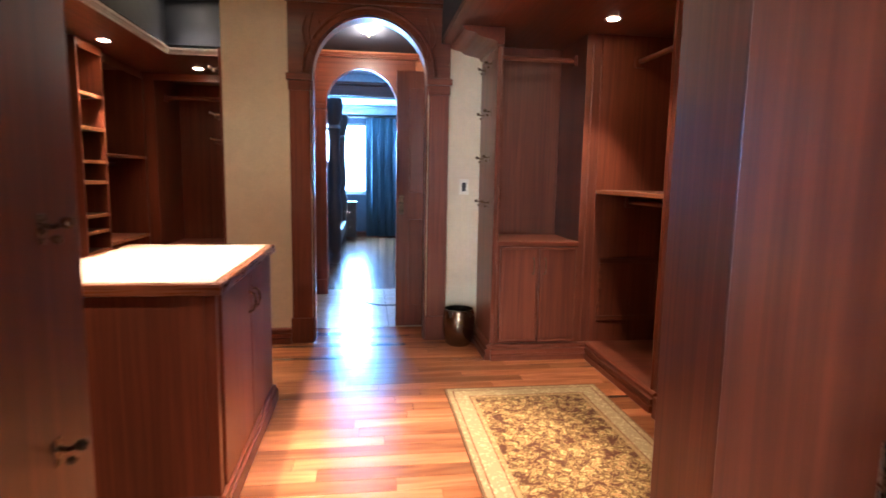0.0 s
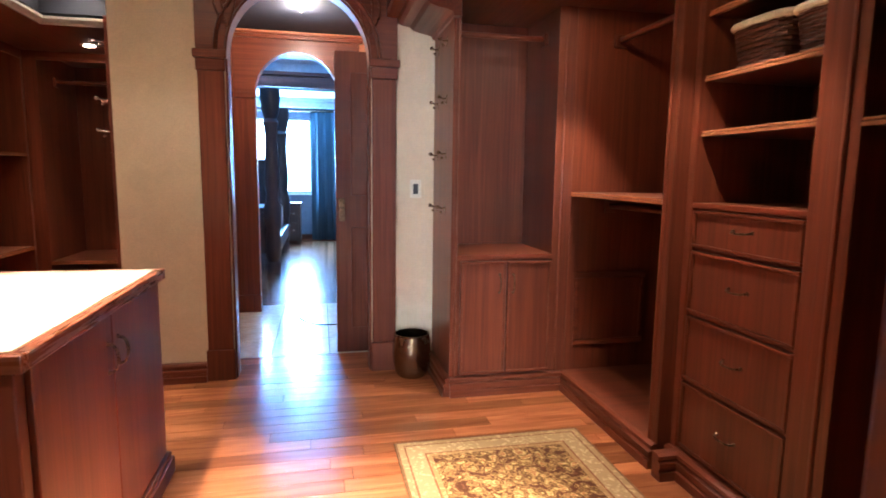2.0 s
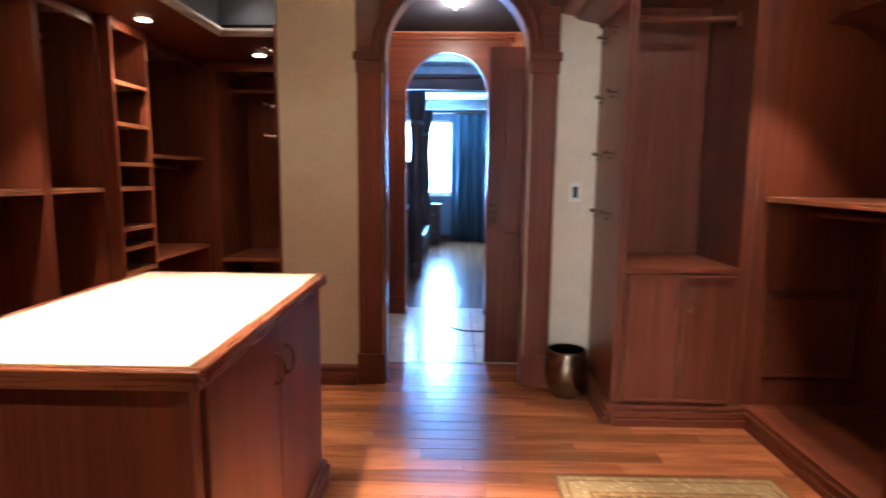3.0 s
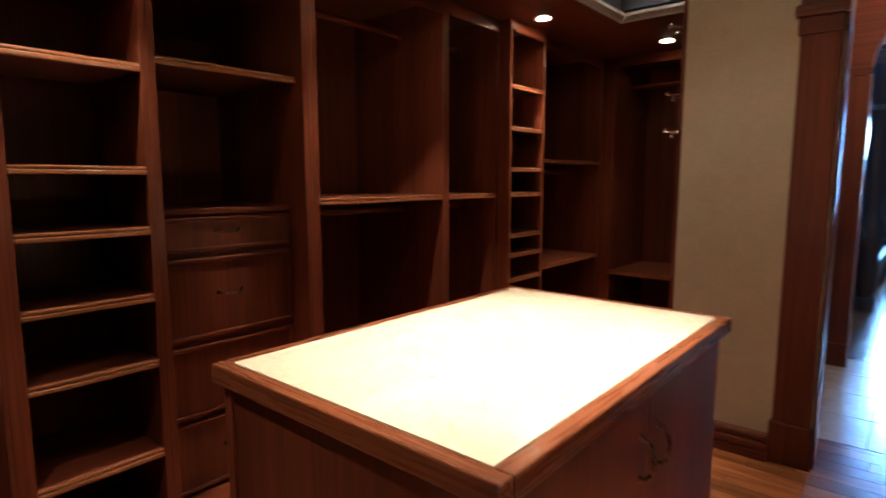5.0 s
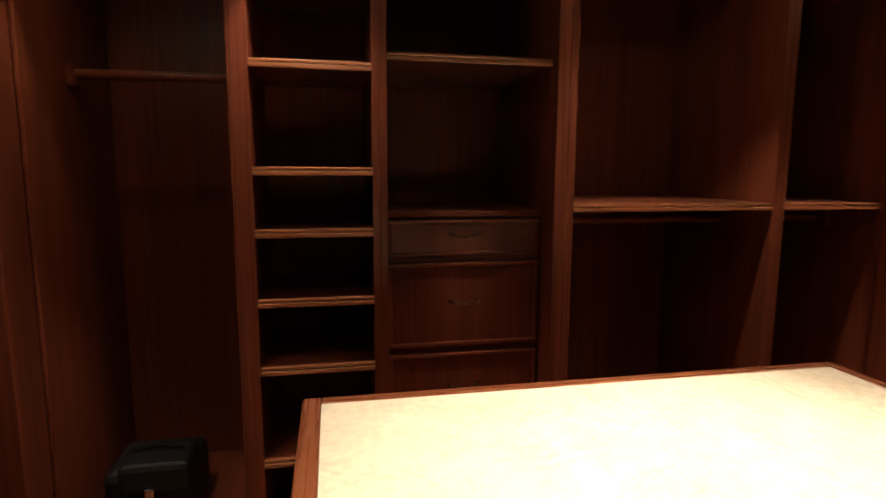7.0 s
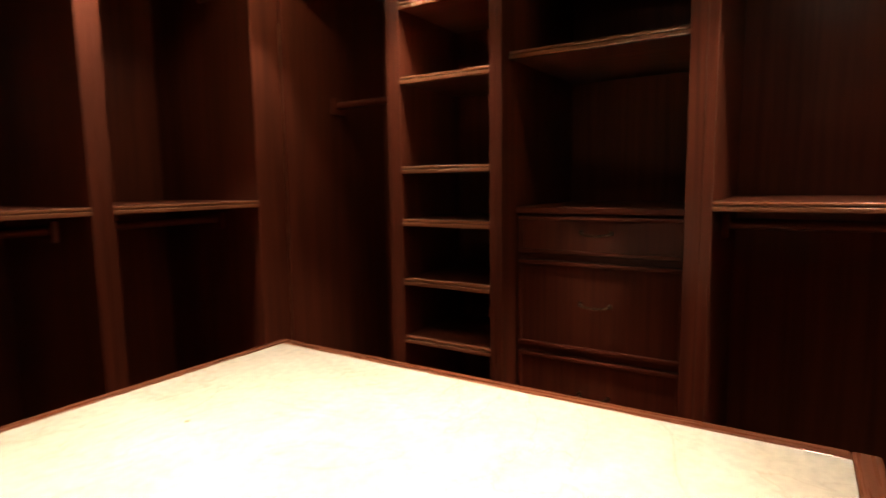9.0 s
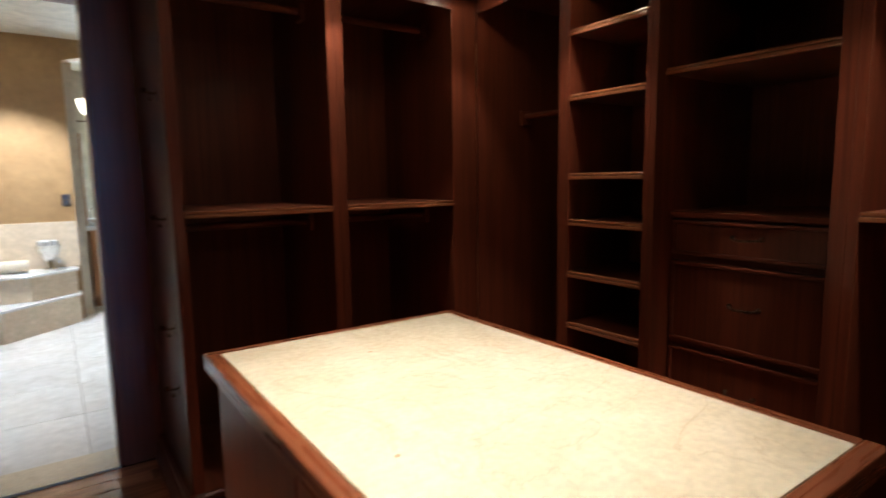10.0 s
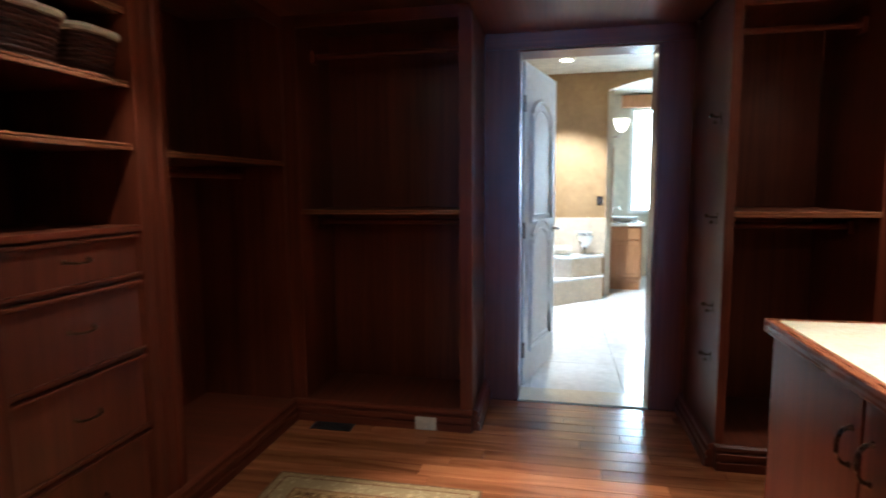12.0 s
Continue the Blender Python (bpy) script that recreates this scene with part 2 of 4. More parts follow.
    L.new(petals.outputs[0], field.inputs["B"])
    mul = N.new("ShaderNodeMix")
    mul.data_type, mul.blend_type = "RGBA", "MULTIPLY"
    mul.inputs["Factor"].default_value = 0.65
    L.new(field.outputs["Result"], mul.inputs["A"])
    L.new(small.outputs[0], mul.inputs["B"])
    L.new(mul.outputs["Result"], b.inputs["Base Color"])
    pile = N.new("ShaderNodeTexNoise")
    pile.inputs["Scale"].default_value = 260.0
    L.new(co.outputs["Object"], pile.inputs["Vector"])
    bp = N.new("ShaderNodeBump")
    bp.inputs["Strength"].default_value, bp.inputs["Distance"].default_value = 0.5, 0.004
    L.new(pile.outputs[0], bp.inputs["Height"])
    L.new(bp.outputs[0], b.inputs["Normal"])
    return m


# ---- builders ----
def box(bm, x0, x1, y0, y1, z0, z1, bev=0.0):
    """A box in bm, its edges rounded by bev."""
    r = bmesh.ops.create_cube(bm, size=1.0)
    vs = r["verts"]
    bmesh.ops.scale(bm, vec=(abs(x1 - x0), abs(y1 - y0), abs(z1 - z0)), verts=vs)
    bmesh.ops.translate(bm, vec=((x0 + x1) / 2, (y0 + y1) / 2, (z0 + z1) / 2), verts=vs)
    if bev:
        es = list({e for v in vs for e in v.link_edges})
        bmesh.ops.bevel(bm, geom=es, offset=bev, segments=2, profile=0.5, affect="EDGES")
    return bm


def boxes(*rows, bev=0.0):
    bm = bmesh.new()
    for r in rows:
        box(bm, *r, bev=bev)
    return bm


def tube(points, radius, sides=10, bm=None):
    """A round bar along points."""
    bm = bm or bmesh.new()
    pts = [Vector(p) for p in points]
    rings = []
    for i, p in enumerate(pts):
        d = (pts[min(i + 1, len(pts) - 1)] - pts[max(i - 1, 0)]).normalized()
        up = Vector((0, 0, 1)) if abs(d.z) < 0.9 else Vector((1, 0, 0))
        a = d.cross(up).normalized()
        b = d.cross(a)
        rings.append([bm.verts.new(p + radius * (math.cos(2 * math.pi * k / sides) * a + math.sin(2 * math.pi * k / sides) * b)) for k in range(sides)])
    for q, r in zip(rings, rings[1:]):
        for k in range(sides):
            bm.faces.new((q[k], q[(k + 1) % sides], r[(k + 1) % sides], r[k]))
    bm.faces.new(rings[0])
    bm.faces.new(rings[-1])
    bmesh.ops.recalc_face_normals(bm, faces=bm.faces)
    return bm


def lathe(profile, sides=32, bm=None, centre=(0, 0, 0), ring=False):
    """Turns (radius, z) rows about an upright axis."""
    bm = bm or bmesh.new()
    rings = []
    for r, z in profile:
        rings.append([bm.verts.new((centre[0] + r * math.cos(2 * math.pi * k / sides), centre[1] + r * math.sin(2 * math.pi * k / sides), centre[2] + z)) for k in range(sides)])
    for q, r in zip(rings, rings[1:]):
        for k in range(sides):
            bm.faces.new((q[k], q[(k + 1) % sides], r[(k + 1) % sides], r[k]))
    if ring:
        for k in range(sides):
            bm.faces.new((rings[-1][k], rings[-1][(k + 1) % sides], rings[0][(k + 1) % sides], rings[0][k]))
    else:
        bm.faces.new(list(reversed(rings[0])))
        bm.faces.new(rings[-1])
    bmesh.ops.recalc_face_normals(bm, faces=bm.faces)
    return bm


def extrude_profile(profile, length, bm=None):
    """A (y, z) outline swept along x from 0 to length."""
    bm = bm or bmesh.new()
    a = [bm.verts.new((0, y, z)) for y, z in profile]
    b = [bm.verts.new((length, y, z)) for y, z in profile]
    n = len(profile)
    for k in range(n):
        bm.faces.new((a[k], a[(k + 1) % n], b[(k + 1) % n], b[k]))
    bm.faces.new(list(reversed(a)))
    bm.faces.new(b)
    bmesh.ops.recalc_face_normals(bm, faces=bm.faces)
    return bm


def finish(bm, name, material, smooth=False):
    me = bpy.data.meshes.new(name)
    bm.to_mesh(me)
    bm.free()
    me.materials.append(material)
    if smooth:
        for p in me.polygons:
            p.use_smooth = True
        me.set_sharp_from_angle(angle=radians(40))
    return me


def part(name, bm, material, parent, label="", smooth=False):
    ob = new(name, finish(bm, name, material, smooth))
    ob.parent = parent
    return tagged(ob, label)


def thing(name, label, category, m=None, group=""):
    ob = new(name)
    ob.empty_display_size = 0.1
    ob.matrix_basis = m or Matrix()
    return tagged(ob, label, category, group)


def solid(name, bm, material, label, category, m=None, group="", smooth=False):
    ob = new(name, finish(bm, name, material, smooth))
    ob.matrix_basis = m or Matrix()
    return tagged(ob, label, category, group)


def setting(name, bm, material, label="", smooth=False):
    return tagged(new(name, finish(bm, name, material, smooth)), label, "", "", "structure")


def bow_pull(parent, x, y, z, width=0.095, upright=False, out=-1):
    """A bowed bronze pull on a front whose outside is towards local -y."""
    pts = []
    for k in range(9):
        a = math.pi * k / 8
        u = -width / 2 * math.cos(a)
        v = 0.028 * math.sin(a) ** 0.7
        pts.append((x, y + out * v, z + u) if upright else (x + u, y + out * v, z - 0.006 * math.sin(a)))
    bm = tube(pts, 0.0045, 8)
    for p in (pts[0], pts[-1]):
        r = bmesh.ops.create_uvsphere(bm, u_segments=10, v_segments=6, radius=0.009)
        bmesh.ops.scale(bm, vec=(1, 0.6, 1), verts=r["verts"])
        bmesh.ops.translate(bm, vec=p, verts=r["verts"])
    return part("handle", bm, BRONZE, parent, "bowed dark bronze pull", True)


# ---- the closets ----
TOP, TOP_E, TOE = 2.13, 2.22, 0.115
BASE_PROFILE = [(0.02, 0), (-0.042, 0), (-0.042, 0.038), (-0.03, 0.042), (-0.03, 0.05), (-0.038, 0.053), (-0.038, 0.078), (-0.02, 0.083), (-0.02, 0.09), (-0.03, 0.093), (-0.028, 0.106), (-0.012, 0.114), (0.02, 0.114)]
FACING = {"south": 0, "north": 180, "east": 90, "west": -90}


def front_panel(parent, name, x0, x1, y, z0, z1, handle=None):
    """A drawer or door front with a proud beaded edge, its outside towards local -y."""
    ob = part(name, boxes((x0, x1, y - 0.018, y, z0, z1), bev=0.002), WOOD, parent)
    bm = bmesh.new()
    w = 0.013
    for r in ((x0, x1, z0, z0 + w), (x0, x1, z1 - w, z1), (x0, x0 + w, z0 + w, z1 - w), (x1 - w, x1, z0 + w, z1 - w)):
        box(bm, r[0], r[1], y - 0.029, y - 0.0185, r[2], r[3], bev=0.003)
    bead = part("edge_bead", bm, WOOD_H, ob)
    if handle == "level":
        bow_pull(ob, (x0 + x1) / 2, y - 0.018, (z0 + z1) / 2 + 0.01)
    elif handle:
        bow_pull(ob, handle[0], y - 0.018, handle[1], 0.105, True)
    return ob


def closet(label, facing, x, y, width, depth=0.62, left=0.025, right=0.025, shelves=(), rods=(), drawers=(), recess=0.0, floor=True,
           base=True, counter=None, doors=(), header=True, group="fitted closet units", name="closet_unit", left_rail=False, right_rail=False, top=2.13):
    """A built-in wardrobe bay. x, y: its left front corner as one faces it. Local x runs to the right, local y to the back."""
    u = thing(name, label, "wardrobe", pose(x, y, 0, 0, 0, FACING[facing]), group)
    part("side_panel", boxes((0, left, 0.0, depth, 0, top), bev=0.002), WOOD, u)
    part("side_panel", boxes((width - right, width, 0.0, depth, 0, top), bev=0.002), WOOD, u)
    part("back_panel", boxes((left, width - right, depth - 0.018, depth, 0, top)), WOOD, u)
    if left_rail:
        part("stile_bead", tube([(left / 2 + 0.004, -0.002, TOE), (left / 2 + 0.004, -0.002, top - 0.06)], 0.008, 8), WOOD, u, "", True)
    if right_rail:
        part("stile_bead", tube([(width - right / 2 - 0.004, -0.002, TOE), (width - right / 2 - 0.004, -0.002, top - 0.06)], 0.008, 8), WOOD, u, "", True)
    if header:
        part("header", boxes((left, width - right, 0.0, 0.02, top - 0.06, top), (left, width - right, -0.012, 0.0, top - 0.068, top - 0.052), bev=0.003), WOOD_H, u)
    if floor:
        part("platform", boxes((left, width - right, 0.004, depth - 0.018, TOE - 0.02, TOE)), WOOD_Y, u)
    if base:
        part("base_moulding", extrude_profile(BASE_PROFILE, width), WOOD_H, u)
    for s in shelves:
        z, f = (s, 0.0) if not isinstance(s, tuple) else s
        sh = part("shelf", boxes((left, width - right, f + 0.012, depth - 0.018, z - 0.022, z)), WOOD_H, u)
        part("nosing", boxes((left, width - right, f - 0.004, f + 0.012, z - 0.026, z - 0.012), (left, width - right, f, f + 0.012, z - 0.010, z), bev=0.003), NOSING_LIT, sh)
    for z, v in rods:
        rod = part("hanging_rod", tube([(left, v, z), (width - right, v, z)], 0.016, 12), WOOD_H, u, "round wooden hanging rod", True)
        part("rod_socket", boxes((left, left + 0.02, v - 0.035, v + 0.035, z - 0.04, z + 0.03), bev=0.004), WOOD, rod)
        part("rod_socket", boxes((width - right - 0.02, width - right, v - 0.035, v + 0.035, z - 0.04, z + 0.03), bev=0.004), WOOD, rod)
    if drawers:
        zt = drawers[0][1] + 0.03
        part("carcass", boxes((left, width - right, recess + 0.004, depth - 0.02, TOE, zt - 0.024)), WOOD, u)
        part("drawer_top", boxes((left, width - right, recess - 0.03, depth - 0.02, zt - 0.022, zt), bev=0.004), WOOD_H, u)
        for (a, _), (_, b) in zip(drawers, drawers[1:]):
            part("rail", boxes((left, width - right, recess - 0.012, recess + 0.003, b + 0.002, a - 0.002), bev=0.002), WOOD_H, u)
        for z0, z1 in drawers:
            front_panel(u, "drawer", left + 0.008, width - right - 0.008, recess, z0, z1, "level")
    if counter:
        part("carcass", boxes((left, width - right, 0.004, depth - 0.02, TOE, counter - 0.032)), WOOD, u)
        part("counter", boxes((left - 0.01, width - right + 0.0, -0.02, depth - 0.02, counter - 0.03, counter), bev=0.006), WOOD_H, u)
        for x0, x1, z0, z1, hx in doors:
            front_panel(u, "door", x0, x1, 0.0, z0, z1, (hx, z1 - 0.13))
    return u


# ---- the setting ----
WX, EX = -0.95, 3.88           # back faces of the west and the east closets
SY, NY = 2.243, 5.955           # the door wall's and the arch wall's inner faces
setting("floor_underlay", boxes((WX - 0.1, EX + 0.1, 2.28, 8.0, -0.05, -0.014)), GAP, "dark joint bed under the cherry boards")
setting("wall_west", boxes((WX - 0.12, WX, 2.05, 8.0, -0.05, 2.7)), WALLPAPER)
setting("wall_east", boxes((EX, EX + 0.12, 2.05, 6.4, -0.05, 2.7)), WALLPAPER)
DX0, DX1, DH = 1.295, 2.055, 2.083
setting("wall_south", boxes((WX, DX0 - 0.02, SY - 0.185, SY, 0, 2.7), (DX1 + 0.02, EX, SY - 0.185, SY, 0, 2.7), (DX0 - 0.02, DX1 + 0.02, SY - 0.185, SY, DH + 0.02, 2.7)), WALLPAPER)


def wall_with_arch(x0, x1, y0, y1, top, ax0, ax1, spring, name, material, label=""):
    """A wall with a round-headed opening from ax0 to ax1."""
    bm = boxes((x0, ax0, y0, y1, 0, top), (ax1, x1, y0, y1, 0, top))
    arch_head(bm, ax0, ax1, ax0, ax1, y0, y1, spring, top)
    return setting(name, bm, material, label)


def arch_head(bm, ax0, ax1, x0, x1, y0, y1, spring, top, steps=28):
    """The masonry or boarding over a round arch, up to a level top."""
    c, r = (ax0 + ax1) / 2, (ax1 - ax0) / 2
    low = [(c - r * math.cos(math.pi * k / steps), spring + r * math.sin(math.pi * k / steps)) for k in range(steps + 1)]
    f = [[bm.verts.new((x, y, z)) for x, z in low] for y in (y0, y1)]
    t = [[bm.verts.new((x, y, top)) for x, z in low] for y in (y0, y1)]
    for k in range(steps):
        bm.faces.new((f[0][k], f[0][k + 1], t[0][k + 1], t[0][k]))
        bm.faces.new((f[1][k + 1], f[1][k], t[1][k], t[1][k + 1]))
        bm.faces.new((f[0][k + 1], f[0][k], f[1][k], f[1][k + 1]))
        bm.faces.new((t[0][k], t[0][k + 1], t[1][k + 1], t[1][k]))
    for k in (0, steps):
        bm.faces.new((f[0][k], t[0][k], t[1][k], f[1][k]))
    bmesh.ops.recalc_face_normals(bm, faces=bm.faces)
    return bm


A0, A1 = 1.280, 2.125          # first arch
ND = 0.12                       # depth of its wall
wall_with_arch(0.665, EX, NY, NY + ND, 2.7, A0, A1, 1.967, "wall_north", WALLPAPER, "beige grasscloth wall with an arched passage")
setting("wall_alcove", boxes((0.665, 0.92, NY + ND, 8.0, 0, 2.7)), WALLPAPER)
setting("wall_far_north", boxes((WX, 0.92, 7.86, 8.0, 0, 2.7)), WALLPAPER)
# the soffit round the room, the tray and its crown
SOF = bmesh.new()
for r in ((WX, 0.20, SY, 7.86), (0.20, 0.665, 6.28, 7.86), (0.20, 1.105, SY, 3.40), (1.105, 2.265, SY, 3.40), (2.265, EX, SY, 3.40), (2.74, EX, 3.40, 4.72), (2.22, EX, 4.72, NY)):
    z = TOP_E if r[0] > 2.0 else TOP + (0.055 if r[0] == 1.105 else 0)
    box(SOF, r[0], r[1], r[2], r[3], z + 0.002, z + 0.04)
setting("ceiling_soffit", SOF, WOOD_Y, "cherry veneered soffit over the closets")
setting("ceiling", boxes((WX, EX, SY, 7.86, 2.52, 2.6)), NAVY, "dark navy tray ceiling")
setting("ceiling_drop", boxes((WX, 0.2, SY, 7.86, 2.2, 2.52), (0.2, 0.665, 6.28, 7.86, 2.2, 2.52), (0.2, 1.105, SY, 3.40, 2.2, 2.52), (1.105, 2.74, SY, 3.40, 2.264, 2.52), (2.74, EX, SY, 4.72, 2.264, 2.52), (2.22, EX, 4.72, NY, 2.264, 2.52)), NAVY)


def crown_run(name, x, y, length, facing):
    prof = [(0.0, 0.0), (-0.008, 0.0), (-0.011, 0.012), (-0.020, 0.022), (-0.030, 0.030), (-0.033, 0.045), (0.0, 0.045)]
    ob = setting(name, extrude_profile(prof, length), CROWN_LIT, "satin crown strip at the tray's edge, paled by a painted reflection")
    ob.matrix_basis = pose(x, y, 2.13, 0, 0, FACING[facing])
    return ob


crown_run("trim_west", 0.20, 3.40, 2.88, "east")
crown_run("trim_alcove", 0.20, 6.28, 0.465, "south")


def cherry_crown(name, x, y, length, facing):
    prof = [(0.03, -0.11), (-0.012, -0.11), (-0.02, -0.09), (-0.05, -0.08), (-0.10, -0.072), (-0.14, -0.06), (-0.16, -0.042), (-0.21, -0.034), (-0.235, -0.024), (-0.24, -0.002), (0.03, -0.002)]
    ob = setting(name, extrude_profile(prof, length), WOOD_H, "stepped cherry crown moulding")
    ob.matrix_basis = pose(x, y, TOP_E, 0, 0, FACING[facing])
    return ob


cherry_crown("trim_northeast", 2.524, NY - 0.002, NY - 5.38, "west")

# the door wall: casing, threshold and the leaf that stands open into the bathroom
case = thing("door_casing", "cherry casing round the bathroom doorway", "door frame")
part("jamb", boxes((DX0 - 0.02, DX0, SY - 0.195, SY + 0.005, 0, DH), bev=0.002), WOOD, case)
part("jamb", boxes((DX1, DX1 + 0.02, SY - 0.195, SY + 0.005, 0, DH), bev=0.002), WOOD, case)
part("head_jamb", boxes((DX0 - 0.02, DX1 + 0.02, SY - 0.195, SY + 0.005, DH, DH + 0.02), bev=0.002), WOOD_H, case)
part("casing_board", boxes((1.106, DX0 - 0.012, SY + 0.006, SY + 0.026, 0, DH + 0.01), bev=0.003), WOOD, case)
part("casing_board", boxes((DX1 + 0.012, 2.2645, SY + 0.006, SY + 0.026, 0, DH + 0.01)), WOOD, case)
part("casing_head", boxes((1.106, 2.264, SY + 0.006, SY + 0.028, DH + 0.011, DH + 0.135), (DX0 - 0.14, DX1 + 0.14, SY + 0.006, SY + 0.040, DH + 0.10, DH + 0.135), bev=0.003), WOOD_H, case)
setting("threshold", boxes((DX0, DX1, SY - 0.195, SY + 0.03, -0.012, 0.010), bev=0.004), STONE, "cream marble threshold")


def arched_leaf(m):
    d = thing("door", "cream painted door with arched panels, standing open", "door", m)
    W, H, T = 0.77, 2.08, 0.04
    part("leaf", boxes((0, W, 0, T, 0.012, H), bev=0.003), WHITEDOOR, d)
    for side in (-1, 1):
        yo = -0.001 if side < 0 else T + 0.001
        for z0, z1 in ((0.22, 0.92), (1.08, 1.72)):
            bm = bmesh.new()
            r = (W - 0.26) / 2
            c = W / 2
            path = [(c - r, yo, z0), (c - r, yo, z1)]
            path += [(c - r * math.cos(math.pi * k / 14), yo, z1 + 0.16 * math.sin(math.pi * k / 14)) for k in range(1, 14)]
            path += [(c + r, yo, z1), (c + r, yo, z0), (c - r, yo, z0)]
            tube(path, 0.014, 8, bm)
            tube([(p[0] * 0.8 + c * 0.2, p[1], p[2] * 0.88 + (z0 + z1) / 2 * 0.12) for p in path], 0.008, 8, bm)
            part("panel_moulding", bm, WHITEDOOR, d, "", True)
        part("lever", tube([(W - 0.06, yo, 1.0), (W - 0.06, yo + side * 0.05, 1.0), (W - 0.15, yo + side * 0.055, 1.0)], 0.009, 10), BRONZE, d, "dark bronze lever", True)
        part("rose", lathe([(0.026, -0.004), (0.026, 0.004)], 16, None, (0, 0, 0)), BRONZE, d).matrix_basis = pose(W - 0.06, yo, 1.0, 90, 0, 0)
    for z in (0.25, 1.03, 1.82):
        part("hinge", tube([(-0.006, 0.0, z - 0.05), (-0.006, 0.0, z + 0.05)], 0.008, 8), BRONZE, d, "dark bronze hinge", True)
    return d


arched_leaf(pose(2.039, 2.030, 0.0, 0, 0, -104))

# ---- west closets ----
LADDER = (1.866, 1.616, 1.307, 1.120, 0.906, 0.691, 0.387)
WF = -0.275                    # front of the west closets
closet("open cherry corner bay with one hanging rod", "east", WF, 2.931, 0.549, 0.66, 0.012, 0.012, rods=((1.597, 0.30),))
closet("narrow cherry shoe tower with seven empty shelves", "east", WF, 3.48, 0.42, 0.42, 0.047, 0.022, shelves=LADDER)
closet("cherry bay with four drawers under open shelves", "east", WF, 3.90, 0.61, 0.66, 0.024, 0.042, shelves=((1.66, 0.05),),
       drawers=((1.012, 1.135), (0.698, 0.988), (0.412, 0.672), (0.130, 0.388)), recess=0.13, base=True)
closet("empty double-hanging cherry bay with a mid shelf", "east", WF, 4.51, 0.81, 0.66, 0.027, 0.025, shelves=(1.189,), rods=((1.115, 0.25), (2.0, 0.28)))
closet("narrow empty double-hanging cherry bay", "east", WF, 5.32, 0.459, 0.66, 0.025, 0.02, shelves=(1.189,), rods=((1.115, 0.25), (2.0, 0.28)))
closet("narrow cherry shoe tower with eight empty shelves", "east", -0.20, 5.78, 0.375, 0.45, 0.02, 0.025, shelves=(1.790, 1.560, 1.334, 1.191, 0.957, 0.842, 0.698, 0.515))
closet("dark empty cherry bay with a high shelf", "east", WF, 6.156, 0.95, 0.66, 0.02, 0.03, shelves=(1.395, 0.71), rods=((1.32, 0.25),))
# the alcove's north bay with a bench shelf
closet("deep cherry bay with a low bench shelf", "south", -0.30, 7.12, 0.94, 0.68, 0.11, 0.02, shelves=(0.585,), rods=((1.95, 0.28),))
# ---- south closets beside the door ----
closet("empty cherry bay with a mid shelf beside the door", "north", 1.105, 2.93, 0.649, 0.66, 0.04, 0.035, shelves=(1.188,), rods=((1.112, 0.25), (2.02, 0.25)))
closet("empty cherry bay with a mid shelf in the corner", "north", 0.456, 2.93, 0.731, 0.66, 0.035, 0.144, shelves=(1.188,), rods=((1.112, 0.25), (2.02, 0.25)))
closet("empty cherry bay with a mid shelf next to the bathroom doorway", "north", 3.33, 2.745, 1.065, 0.475, 0.11, 0.07, shelves=(1.189,), rods=((1.115, 0.22), (2.05, 0.22)), top=TOP_E)
# ---- east closets ----
closet("empty double-hanging cherry bay with a mid shelf", "west", 3.24, 5.458, 0.965, 0.62, 0.03, 0.03, shelves=(1.188,), rods=((1.11, 0.25), (2.05, 0.26)), left_rail=True, right_rail=True, header=False, top=TOP_E)
closet("wide cherry stile between the bays", "west", 3.24, 4.492, 0.036, 0.3, 0.0175, 0.0175, name="closet_post", floor=False, header=False, top=TOP_E)
closet("cherry bay with four drawers and two basket shelves", "west", 3.305, 4.455, 0.655, 0.56, 0.035, 0.057, shelves=((1.935, 0.02), (1.684, 0.02), (1.467, 0.02)),
       drawers=((0.996, 1.147), (0.722, 0.980), (0.432, 0.705), (0.130, 0.415)), recess=0.03, top=TOP_E)
closet("tall empty cherry bay with a high shelf", "west", 3.30, 3.80, 1.05, 0.56, 0.10, 0.02, shelves=(1.452,), rods=((1.375, 0.25),), left_rail=True, top=TOP_E)
# ---- north-east cabinet ----
closet("cherry cabinet with two doors under an open hanging bay", "south", 2.525, 5.43, 0.712, 0.52, 0.04, 0.105, counter=0.830, rods=((2.08, 0.2),),
       doors=((0.055, 0.324, 0.130, 0.790, 0.287), (0.332, 0.601, 0.130, 0.790, 0.369)), name="cabinet", left_rail=True, right_rail=True, header=False, top=TOP_E)


def hook(x, y, z, facing, material, label, reach=0.042):
    """A two-knob coat hook that sticks out towards local -y."""
    h = thing("coat_hook", label, "hook", pose(x, y, z, 0, 0, FACING[facing]), "coat hooks")
    part("rosette", boxes((-0.012, 0.012, -0.005, 0, -0.035, 0.02), bev=0.002), material, h)
    part("arm", tube([(0, -0.004, 0.0), (0, -reach / 2, -0.004), (0, -reach, 0.004)], 0.005, 8), material, h, "", True)
    for p, r in (((0, -reach - 0.003, 0.005), 0.012), ((0, -reach * 0.62, -0.026), 0.009)):
        bm = bmesh.new()
        bmesh.ops.create_uvsphere(bm, u_segments=14, v_segments=8, radius=r)
        bmesh.ops.translate(bm, vec=p, verts=bm.verts)
        part("knob", bm, material, h, "", True)
    return h


